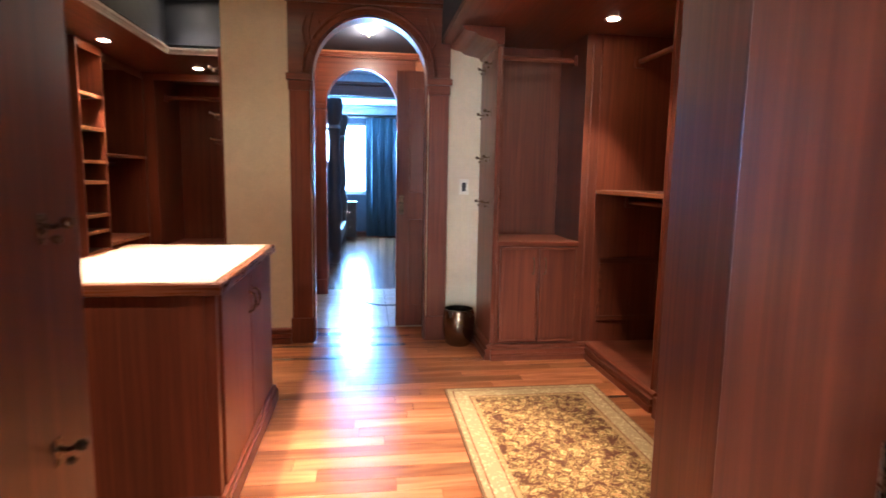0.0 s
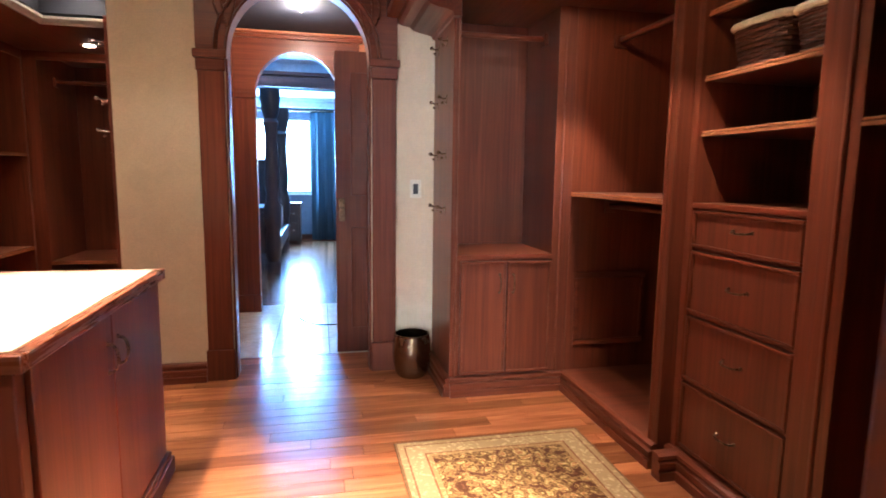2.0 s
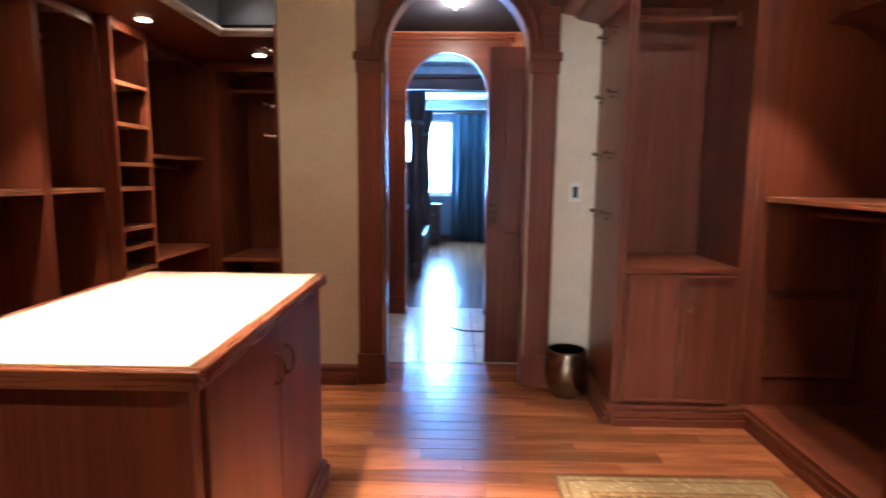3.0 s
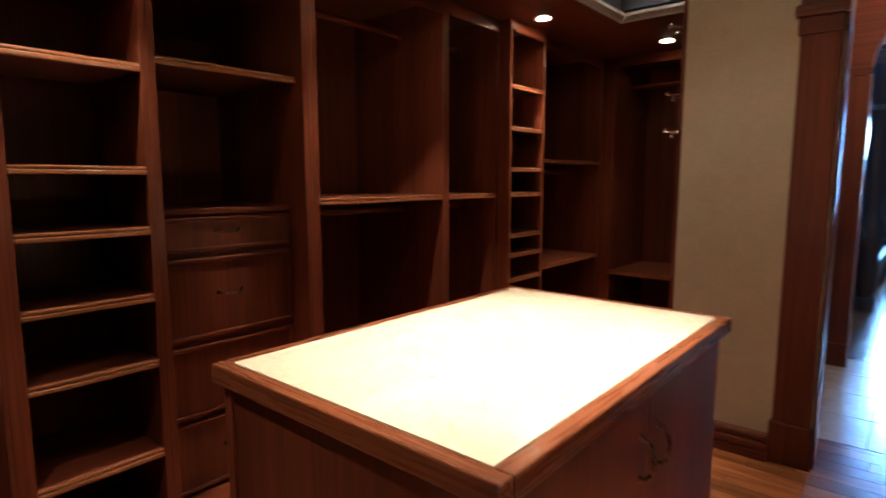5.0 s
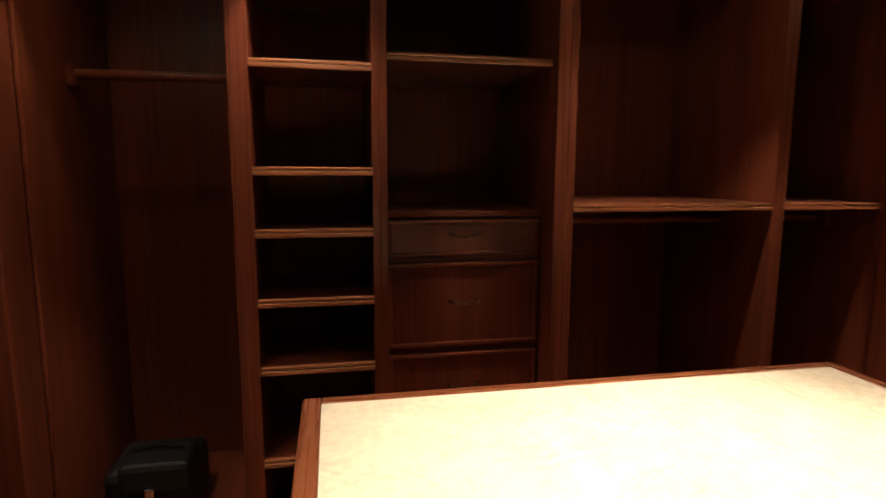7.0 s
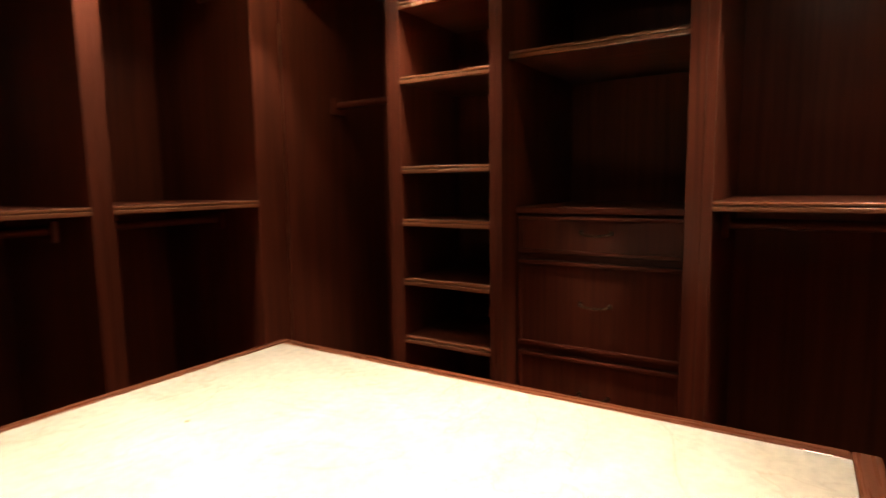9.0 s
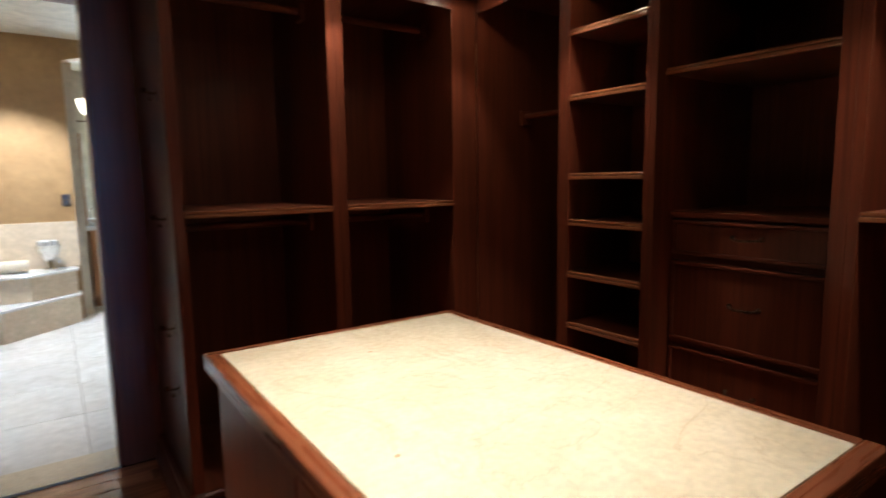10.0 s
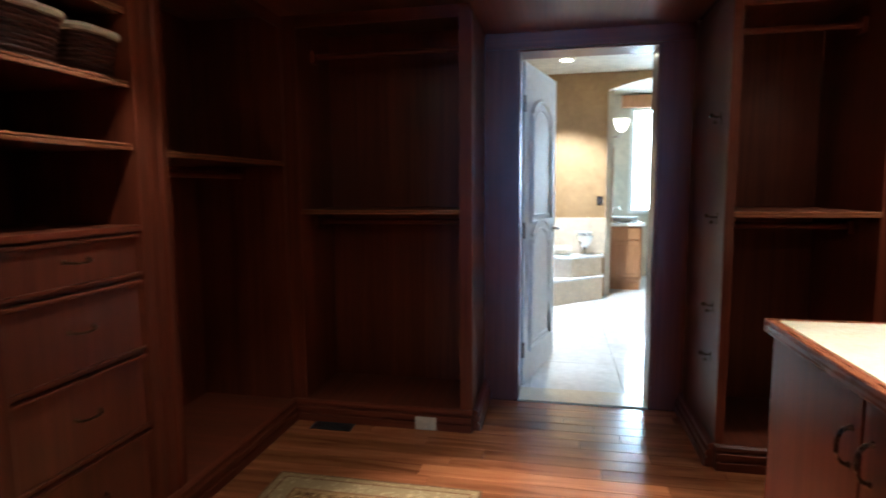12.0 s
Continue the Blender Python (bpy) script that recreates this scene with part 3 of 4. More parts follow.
for z in (2.03, 1.71, 1.398, 1.083):
    hook(2.527, 5.835, z, "west", BRONZE, "dark bronze coat hook on the cherry end panel")
    hook(2.527, 5.60, z + 0.003, "west", BRONZE, "dark bronze coat hook on the cherry end panel")
setting("panel_alcove", boxes((0.641, 0.664, NY + 0.012, 7.11, 0.0, TOP), bev=0.002), WOOD, "cherry end panel behind the beige wall")
# bright metal here stands in for the lamp's reflection on the hooks
for z in (2.0, 1.68, 1.50):
    hook(0.643, 6.02, z, "west", CHROME, "coat hook on the cherry end panel, lamp glint put into bright metal", 0.075)
    hook(0.643, 6.14, z, "west", CHROME, "coat hook on the cherry end panel, lamp glint put into bright metal", 0.08)
for z in (1.62, 1.16, 0.74, 0.5):
    hook(1.103, 2.80, z, "east", BRONZE, "dark bronze coat hook on the panel by the door")

# ---- island ----
IX0, IX1, IY0, IY1, IZ = 0.441, 1.182, 3.693, 4.842, 0.880
isl = thing("island", "cherry island with a cream marble top and two doors", "island cabinet")
part("body", boxes((IX0 + 0.022, IX1 - 0.034, IY0 + 0.022, IY1 - 0.022, 0.09, IZ - 0.045), bev=0.003), WOOD, isl)
part("plinth", boxes((IX0 + 0.002, IX1 + 0.002, IY0 + 0.002, IY1 - 0.002, 0.0, 0.07), (IX0 + 0.012, IX1 - 0.008, IY0 + 0.012, IY1 - 0.012, 0.07, 0.095), bev=0.006), WOOD_Y, isl)
part("marble_top", boxes((IX0 + 0.034, IX1 - 0.034, IY0 + 0.034, IY1 - 0.034, IZ - 0.03, IZ + 0.001), bev=0.001), STONE, isl, "cream veined marble inset")
for nm, r in (("rim", (IX0, IX1, IY0, IY0 + 0.034)), ("rim", (IX0, IX1, IY1 - 0.034, IY1)), ("rim", (IX0, IX0 + 0.034, IY0 + 0.034, IY1 - 0.034)), ("rim", (IX1 - 0.034, IX1, IY0 + 0.034, IY1 - 0.034))):
    part(nm, boxes((*r, IZ - 0.042, IZ), bev=0.004), RIM if r[1] - r[0] > 0.1 else RIM_Y, isl, "dark grained cherry edge")
part("corner_post", boxes((IX0 + 0.017, IX0 + 0.047, IY0 + 0.017, IY0 + 0.047, 0.09, IZ - 0.045), bev=0.004), WOOD, isl)
part("corner_post", boxes((IX1 - 0.065, IX1 - 0.025, IY0 + 0.017, IY0 + 0.06, 0.09, IZ - 0.045), bev=0.004), WOOD, isl)
part("corner_post", boxes((IX1 - 0.065, IX1 - 0.025, IY1 - 0.06, IY1 - 0.017, 0.09, IZ - 0.045), bev=0.004), WOOD, isl)
ym = (IY0 + IY1) / 2
for y0, y1, hy in ((IY0 + 0.075, ym - 0.003, ym - 0.045), (ym + 0.003, IY1 - 0.075, ym + 0.045)):
    d = part("door", boxes((IX1 - 0.034, IX1 - 0.017, y0, y1, 0.105, IZ - 0.05), bev=0.003), WOOD, isl)
    pts = [(IX1 - 0.017 + 0.03 * math.sin(math.pi * k / 8) ** 0.7, hy, 0.70 - 0.045 * math.cos(math.pi * k / 8)) for k in range(9)]
    bm = tube(pts, 0.0055, 8)
    for p in (pts[0], pts[-1]):
        r = bmesh.ops.create_uvsphere(bm, u_segments=10, v_segments=6, radius=0.009)
        bmesh.ops.translate(bm, vec=p, verts=r["verts"])
    part("handle", bm, BRONZE, d, "bowed dark bronze pull", True)

# ---- rug ----
RUG_W, RUG_L = 0.93, 1.52
rug = solid("rug", boxes((-RUG_W / 2, RUG_W / 2, -RUG_L / 2, RUG_L / 2, 0, 0.012), bev=0.004), rug_material(),
            "small floral wool rug with gold borders", "rug", pose(2.598, 4.121, 0.001))

# ---- bin ----
bin_ob = thing("waste_bin", "bulged brass-coloured metal waste bin", "bin", pose(2.368, 5.815, 0.001))
part("bowl", lathe([(0.085, 0.0), (0.098, 0.015), (0.118, 0.09), (0.123, 0.15), (0.121, 0.21), (0.112, 0.265), (0.107, 0.265), (0.116, 0.2), (0.118, 0.15), (0.11, 0.09), (0.08, 0.02)], 40), BIN, bin_ob, "", True)
part("lip", lathe([(0.104, 0.262), (0.111, 0.266), (0.111, 0.275), (0.104, 0.275)], 40, ring=True), BIN, bin_ob, "", True)


def basket(x, y, z, w, d, h):
    b = thing("basket", "brown wicker basket lined with cream linen", "basket", pose(x, y, z), "shelf baskets")
    rows = 9
    for k in range(rows):
        f = 0.86 + 0.14 * k / rows
        zz = h * (k + 0.5) / rows
        a, c = w / 2 * f, d / 2 * f
        ring = []
        for s in range(41):
            ang = 2 * math.pi * s / 40
            q = 5.0
            rx = a * math.copysign(abs(math.cos(ang)) ** (2 / q), math.cos(ang)) * (1 + 0.018 * (-1) ** (s + k))
            ry = c * math.copysign(abs(math.sin(ang)) ** (2 / q), math.sin(ang)) * (1 + 0.018 * (-1) ** (s + k))
            ring.append((rx, ry, zz))
        part("woven_band", tube(ring, h / rows * 0.56, 6), WICKER, b, "", True)
    part("bottom", boxes((-w * 0.42, w * 0.42, -d * 0.42, d * 0.42, 0.0, 0.02)), WICKER, b)
    ring = []
    for s in range(41):
        ang = 2 * math.pi * s / 40
        ring.append((w / 2 * 1.02 * math.copysign(abs(math.cos(ang)) ** 0.4, math.cos(ang)), d / 2 * 1.02 * math.copysign(abs(math.sin(ang)) ** 0.4, math.sin(ang)), h + 0.004))
    part("liner", tube(ring, 0.015, 8), LINEN, b, "cream linen liner folded over the rim", True)
    return b


basket(3.53, 4.20, 1.686, 0.36, 0.28, 0.15)
basket(3.53, 3.94, 1.686, 0.36, 0.20, 0.14)

# ---- bag in the corner bay ----
bag = thing("travel_bag", "black leather travel bag with a metal clasp", "bag", pose(-0.57, 3.15, TOE + 0.001, 0, 0, 90))
part("body", boxes((-0.15, 0.13, -0.16, 0.10, 0, 0.20), bev=0.03), BLACK, bag)
part("flap", boxes((-0.10, 0.12, -0.172, 0.0, 0.12, 0.225), bev=0.02), BLACK, bag)
part("clasp", boxes((-0.015, 0.015, -0.186, -0.172, 0.10, 0.15), bev=0.004), CHROME, bag, "bright metal clasp")
part("strap", tube([(-0.11, -0.04, 0.19), (-0.08, -0.05, 0.225), (0, -0.05, 0.245), (0.08, -0.05, 0.225), (0.11, -0.04, 0.19)], 0.012, 8), BLACK, bag, "", True)


# ---- lamps of the closet ----
def downlight(x, y, z, watts, cone=95, blend=0.4):
    d = thing("downlight", "small round recessed downlight, switched on", "ceiling light", pose(x, y, z), "recessed downlights")
    part("trim_ring", lathe([(0.036, -0.002), (0.052, -0.006), (0.055, 0.0), (0.036, 0.0)], 24, ring=True), CHROME, d, "", True)
    part("lens", lathe([(0.035, -0.003), (0.035, 0.0)], 24), BULB, d, "glowing lens")
    spot_lamp("spot", (x, y, z - 0.012), watts, WARM, cone, blend)


for x, y, z, watts, cone in ((-0.075, 5.90, TOP, 50, 78), (0.265, 6.84, TOP, 14, 80), (-0.13, 3.66, TOP, 34, 68), (0.47, 3.07, TOP, 30, 78), (-0.13, 3.09, TOP, 15, 58),
                             (-0.08, 4.82, TOP, 42, 80), (3.15, 5.08, TOP_E, 46, 66), (2.96, 4.15, TOP_E, 30, 84)):
    downlight(x, y, z, watts, cone)
downlight(0.44, 6.1, 2.52, 9)
downlight(0.92, 4.25, 2.52, 320, 54, 1.0)
downlight(1.90, 3.95, 2.52, 300, 48, 0.6)
# unseen lamp, added to brighten the beige wall beside the arch
downlight(1.05, 5.05, 2.52, 7, 110)

# ---- wall fittings ----
sw = thing("light_switch", "ivory rocker switch in a dark frame beside the arch", "switch", pose(2.408, NY - 0.001, 1.186))
part("plate", boxes((-0.036, 0.036, -0.006, 0, -0.058, 0.058), bev=0.003), PLASTIC, sw)
part("rocker", boxes((-0.016, 0.016, -0.010, -0.006, -0.033, 0.033), bev=0.002), DARKPL, sw, "dark rocker")
socket = thing("wall_socket", "ivory double socket in the cherry base moulding", "socket", pose(2.515, 2.788, 0.039, 0, 0, 180))
part("plate", boxes((-0.058, 0.058, -0.006, 0, -0.036, 0.036), bev=0.003), PLASTIC, socket)
for u in (-0.022, 0.022):
    part("outlet", boxes((u - 0.012, u + 0.012, -0.008, -0.006, -0.014, 0.014), bev=0.002), PLASTIC, socket)
vent = thing("floor_vent", "black metal floor register beside the base moulding", "vent", pose(3.03, 2.84, 0.001))
part("frame", boxes((-0.115, 0.115, -0.045, -0.035, 0, 0.005), (-0.115, 0.115, 0.035, 0.045, 0, 0.005), (-0.115, -0.105, -0.035, 0.035, 0, 0.005), (0.105, 0.115, -0.035, 0.035, 0, 0.005), bev=0.001), DARKPL, vent)
for k in range(7):
    part("slat", boxes((-0.105, 0.105, -0.033 + k * 0.01, -0.028 + k * 0.01, 0, 0.004)), DARKPL, vent)
setting("baseboard", extrude_profile(BASE_PROFILE, 0.455), WOOD_H, "stepped cherry baseboard").matrix_basis = pose(0.665, NY - 0.02, 0)
for nm, x, y, ln, face in (("baseboard_cabinet", 2.525, NY - 0.025, 0.52, "west"), ("baseboard_post", 3.19, 4.390, 0.11, "south"),
                          ("baseboard_door_east", 2.265, 2.746, 0.475, "west"), ("baseboard_door_west", 1.105, SY + 0.03, 0.66, "east")):
    setting(nm, extrude_profile(BASE_PROFILE, ln), WOOD_H, "stepped cherry baseboard").matrix_basis = pose(x, y, 0.0005, 0, 0, FACING[face])
setting("baseboard_east", extrude_profile(BASE_PROFILE, 0.22), WOOD_H, "stepped cherry baseboard").matrix_basis = pose(2.29, NY - 0.02, 0)
panel = thing("access_panel", "framed cherry access panel on the bay's side", "panel", pose(3.30, 5.427, 0.0))
part("panel", boxes((0.0, 0.42, -0.012, -0.002, 0.29, 0.70), bev=0.003), WOOD, panel)
part("frame", boxes((-0.02, 0.44, -0.022, -0.0125, 0.68, 0.715), (-0.02, 0.44, -0.022, -0.0125, 0.27, 0.305), (-0.02, 0.01, -0.022, -0.0125, 0.305, 0.68), (0.41, 0.44, -0.022, -0.0125, 0.305, 0.68), bev=0.004), WOOD_H, panel)

# ---- first arch: pilasters, capitals and boarded head ----
arch = thing("arch_casing", "round-headed cherry casing with pilasters and capitals", "arch")
yf = NY - 0.001
for x0, x1 in ((1.122, A0), (A1, 2.286)):
    part("pilaster", boxes((x0 + 0.006, x1 - 0.006, yf - 0.026, yf, 0.19, 1.855), bev=0.003), WOOD, arch)
    part("plinth", boxes((x0 - 0.004, x1 + 0.004, yf - 0.036, yf, 0.0, 0.19), bev=0.004), WOOD, arch)
    part("capital", boxes((x0 - 0.002, x1 + 0.002, yf - 0.034, yf, 1.855, 1.925), (x0 - 0.014, x1 + 0.014, yf - 0.05, yf, 1.925, 1.972), bev=0.005), WOOD_H, arch)
bm = boxes((1.122, A0, yf - 0.024, yf, 1.973, 2.46), (A1, 2.286, yf - 0.024, yf, 1.973, 2.46))
arch_head(bm, A0, A1, A0, A1, yf - 0.024, yf, 1.973, 2.46)
part("spandrel", bm, WOOD_H, arch)
rc, rr_ = (A0 + A1) / 2, (A1 - A0) / 2
part("arch_bead", tube([(rc - (rr_ + 0.05) * math.cos(math.pi * k / 30), yf - 0.028, 1.975 + (rr_ + 0.05) * math.sin(math.pi * k / 30)) for k in range(31)], 0.012, 8), WOOD_H, arch, "", True)
for side, x in ((-1, A0 + 0.02), (1, A1 - 0.02)):
    bm = bmesh.new()
    for k, (dx, dz, bend) in enumerate(((0.0, 0.30, 0.03), (0.045, 0.27, 0.05), (-0.04, 0.24, -0.02))):
        tube([(x + side * (dx * q + bend * math.sin(math.pi * q)), yf - 0.026, 2.10 + dz * q) for q in (0, 0.2, 0.4, 0.6, 0.8, 1.0)], 0.007, 6, bm)
    part("carving", bm, WOOD_H, arch, "carved leaf in the spandrel", True)
part("cornice", boxes((1.104, 2.304, yf - 0.05, yf, 2.461, 2.49), (1.092, 2.316, yf - 0.07, yf, 2.49, 2.515), bev=0.005), WOOD_H, arch)
def arch_plate(x0, x1, y0, y1, spring, t, steps=28):
    """A thin board bent under a round arch."""
    bm = bmesh.new()
    c, r = (x0 + x1) / 2, (x1 - x0) / 2
    rows = []
    for k in range(steps + 1):
        a = math.pi * k / steps
        rows.append([bm.verts.new((c - q * math.cos(a), y, spring + q * math.sin(a))) for q, y in ((r, y0), (r, y1), (r - t, y1), (r - t, y0))])
    for a, b in zip(rows, rows[1:]):
        for k in range(4):
            bm.faces.new((a[k], a[(k + 1) % 4], b[(k + 1) % 4], b[k]))
    bm.faces.new(rows[0])
    bm.faces.new(list(reversed(rows[-1])))
    bmesh.ops.recalc_face_normals(bm, faces=bm.faces)
    return bm


part("arch_lining", arch_plate(A0 + 0.001, A1 - 0.001, NY - 0.025, NY + ND, 1.967, 0.012), WOOD_H, arch, "", True)
part("lining", boxes((A0 - 0.001, A0 + 0.012, NY + 0.002, NY + ND, 0, 1.967), (A1 - 0.012, A1 + 0.001, NY + 0.002, NY + ND, 0, 1.967)), WOOD, arch)

# ---- vestibule ----
VY = 7.72
setting("vestibule_floor_bed", boxes((0.92, 2.62, 6.336, 7.90, -0.012, -0.004)), GROUT)
setting("wall_vestibule_west", boxes((0.92, 1.06, NY + ND, VY, 0, 2.7)), TERRA)
setting("wall_vestibule_east", boxes((2.62, 2.74, NY + ND, VY, 0, 2.7)), TERRA)
setting("ceiling_vestibule", boxes((0.92, 2.74, NY + ND, VY + 0.2, 2.62, 2.7)), TERRA)
pocket = thing("pocket_door", "dark cherry sliding door, half drawn into the wall", "door", pose(0, 6.345, 0.006))
part("leaf", boxes((1.915, 2.6, 0, 0.04, 0.0, 2.09), bev=0.003), WOOD, pocket)
for z0, z1 in ((0.18, 0.90), (1.12, 1.95)):
    part("raised_panel", boxes((2.02, 2.5, -0.010, 0.0, z0, z1), bev=0.008), WOOD, pocket)
part("flush_pull", boxes((1.935, 1.977, -0.006, 0.0, 0.94, 1.10), bev=0.004), BRONZE, pocket, "dark bronze flush pull")
B0, B1, BS = 1.262, 1.984, 1.975
wall_with_arch(0.92, 3.2, VY, VY + 0.09, 2.9, B0, B1, BS, "wall_bedroom_south", TERRA)
arch2 = thing("arch_casing", "red cherry casing round the bedroom arch", "arch")
for x0, x1 in ((1.073, B0), (B1, 2.175)):
    part("pilaster", boxes((x0, x1, VY - 0.03, VY - 0.001, 0.16, BS - 0.05), bev=0.003), WOOD, arch2)
    part("plinth", boxes((x0 - 0.004, x1 + 0.004, VY - 0.04, VY - 0.001, 0.0, 0.16), bev=0.004), WOOD, arch2)
    part("capital", boxes((x0 - 0.006, x1 + 0.006, VY - 0.045, VY - 0.001, BS - 0.05, BS), bev=0.005), WOOD_H, arch2)
bm = boxes((1.073, B0, VY - 0.028, VY - 0.001, BS, 2.44), (B1, 2.175, VY - 0.028, VY - 0.001, BS, 2.44))
arch_head(bm, B0, B1, B0, B1, VY - 0.028, VY - 0.001, BS, 2.44)
part("spandrel", bm, WOOD_H, arch2)
part("cornice", boxes((1.062, 2.205, VY - 0.06, VY - 0.001, 2.441, 2.47), (1.061, 2.215, VY - 0.075, VY - 0.001, 2.47, 2.49), bev=0.004), WOOD_H, arch2)
dome = thing("dome_light", "flush glass dome ceiling light, switched on", "ceiling light", pose(1.69, 6.95, 2.62))
part("base", lathe([(0.10, -0.02), (0.11, 0.0)], 32), BRONZE, dome, "", True)
part("glass", lathe([(0.012, -0.105), (0.06, -0.10), (0.11, -0.075), (0.14, -0.045), (0.145, -0.02), (0.10, -0.02)], 32), DOME, dome, "glowing frosted glass bowl", True)
part("finial", lathe([(0.003, -0.14), (0.012, -0.13), (0.009, -0.12), (0.016, -0.108), (0.004, -0.104)], 16), BRONZE, dome, "", True)
pt = bpy.data.lights.new("dome_bulb", "POINT")
pt.energy, pt.color, pt.shadow_soft_size = 15, WARM, 0.09
new("dome_bulb", pt).location = (1.69, 6.95, 2.42)

cable = solid("cable", tube([(1.60, 7.42, 0.008), (1.68, 7.22, 0.008), (1.78, 7.12, 0.008), (1.92, 7.10, 0.008), (2.10, 7.16, 0.008), (2.30, 7.20, 0.008)], 0.005, 8), DARKPL,
              "thin dark cable lying on the stone tiles", "cable", None, "", True)

# ---- bedroom ----
BY = 13.5
setting("floor_bedroom", boxes((-3.2, 5.2, 7.90, BY + 0.1, -0.05, -0.004)), GAP)
setting("wall_bedroom_west", boxes((-3.3, -3.2, 7.6, BY, 0, 3.2)), BEDWALL)
setting("wall_bedroom_east", boxes((5.2, 5.3, 7.6, BY, 0, 3.2)), BEDWALL)
setting("wall_bedroom_front", boxes((-3.3, 0.92, 8.0, 8.12, 0, 3.3), (3.2, 5.3, 7.6, 7.76, 0, 3.2), (0.92, 3.2, VY, VY + 0.18, 2.9, 3.3)), BEDWALL)
W0, W1, WZ0, WZ1 = 0.56, 1.67, 0.90, 2.31
setting("wall_bedroom_north", boxes((-3.2, W0, BY, BY + 0.2, 0, 3.2), (W1, 5.2, BY, BY + 0.2, 0, 3.2), (W0, W1, BY, BY + 0.2, 0, WZ0), (W0, W1, BY, BY + 0.2, WZ1, 3.2)), BEDWALL)
setting("ceiling_bedroom", boxes((-3.2, 5.2, 7.6, BY, 3.1, 3.2)), BEDCEIL)
setting("ceiling_bedroom_border", boxes((-3.2, 5.2, BY - 1.1, BY, 2.66, 3.1), (-3.2, 5.2, 7.90, 8.6, 2.66, 3.1)), BEDCEIL)
setting("trim_bedroom", boxes((-3.2, 5.2, BY - 0.12, BY, 2.49, 2.61), (-3.2, 5.2, BY - 0.18, BY, 2.61, 2.66), bev=0.01), BEDCEIL, "white crown moulding")
setting("trim_beam", boxes((-3.2, 5.2, BY - 1.16, BY - 1.10, 2.70, 2.89), (-3.2, 5.2, BY - 1.2, BY - 1.10, 2.89, 2.95), bev=0.01), WOOD_H, "cherry beam round the tray")
setting("baseboard_bedroom", extrude_profile(BASE_PROFILE, 8.4), WOOD_H).matrix_basis = pose(-3.2, BY - 0.021, 0)
win = thing("window_1", "tall bright bedroom window with dark mullions", "window")
tagged(win, kind="structure")
part("window_frame", boxes((W0, W1, BY + 0.04, BY + 0.09, WZ0, WZ0 + 0.05), (W0, W1, BY + 0.04, BY + 0.09, WZ1 - 0.05, WZ1), (W0, W0 + 0.05, BY + 0.04, BY + 0.09, WZ0, WZ1), (W1 - 0.05, W1, BY + 0.04, BY + 0.09, WZ0, WZ1),
     (1.085, 1.145, BY + 0.04, BY + 0.09, WZ0, WZ1)), WHITEDOOR, win)
for x0, x1 in ((W0 + 0.05, 1.085), (1.145, W1 - 0.05)):
    p = part("pane", boxes((x0, x1, BY + 0.06, BY + 0.066, WZ0 + 0.05, WZ1 - 0.05)), GLASS, win)
    p.visible_shadow = False
part("window_sill", boxes((W0 - 0.04, W1 + 0.04, BY - 0.05, BY + 0.04, WZ0 - 0.03, WZ0), bev=0.005), WHITEDOOR, win)
tagged(new("backdrop", finish(boxes((-3.0, 5.0, BY + 1.5, BY + 1.52, -0.5, 4.0)), "backdrop", DAY)), "bright overexposed sky", "", "", "structure")


def curtain(x0, x1, y, z0, z1):
    c = thing("curtain", "floor-length dark teal velvet curtain in deep folds", "curtain", pose(0, y, 0))
    bm = bmesh.new()
    n = 60
    cols = []
    for k in range(n + 1):
        f = k / n
        dy = 0.035 * math.sin(f * 2 * math.pi * 5.0) + 0.012 * math.sin(f * 2 * math.pi * 11 + 1)
        cols.append([bm.verts.new((x0 + (x1 - x0) * f * s + (1 - s) * 0.03, dy * (0.6 + 0.4 * q), z0 + (z1 - z0) * (1 - q))) for q, s in ((0, 0.97), (0.35, 0.97), (0.7, 1.0), (1.0, 1.02))])
    for a, b in zip(cols, cols[1:]):
        for k in range(3):
            bm.faces.new((a[k], a[k + 1], b[k + 1], b[k]))
    ob = part("cloth", bm, VELVET, c, "", True)
    so = ob.modifiers.new("thick", "SOLIDIFY")
    so.thickness = 0.006
    return c


curtain(1.66, 2.5, BY - 0.14, 0.02, 2.42)
curtain(-0.3, 0.56, BY - 0.14, 0.02, 2.42)
rod = thing("curtain_rod", "dark metal curtain rod with brackets", "curtain rod")
part("rod", tube([(-0.5, BY - 0.14, 2.43), (2.7, BY - 0.14, 2.43)], 0.016, 12), BRONZE, rod, "", True)
for x in (-0.4, 1.1, 2.6):
    part("bracket", tube([(x, BY - 0.14, 2.43), (x, BY - 0.001, 2.43)], 0.01, 8), BRONZE, rod)

bed = thing("four_poster_bed", "dark carved four-poster bed with white bedding", "bed", pose(-0.195, 0.5, 0))
post_profile = [(0.085, 0.0), (0.09, 0.10), (0.07, 0.14), (0.095, 0.24), (0.10, 0.40), (0.085, 0.55), (0.105, 0.62), (0.11, 0.85), (0.085, 0.92), (0.075, 1.0), (0.098, 1.15), (0.085, 1.4), (0.072, 1.7), (0.085, 1.86), (0.10, 1.9), (0.075, 1.95), (0.11, 2.06), (0.125, 2.22), (0.12, 2.31)]
for x, y in ((1.41, 9.35), (-0.55, 9.35), (1.41, 11.5), (-0.55, 11.5)):
    part("post", lathe(post_profile, 24, None, (x, y, 0)), EBONY, bed, "turned and carved dark post", True)
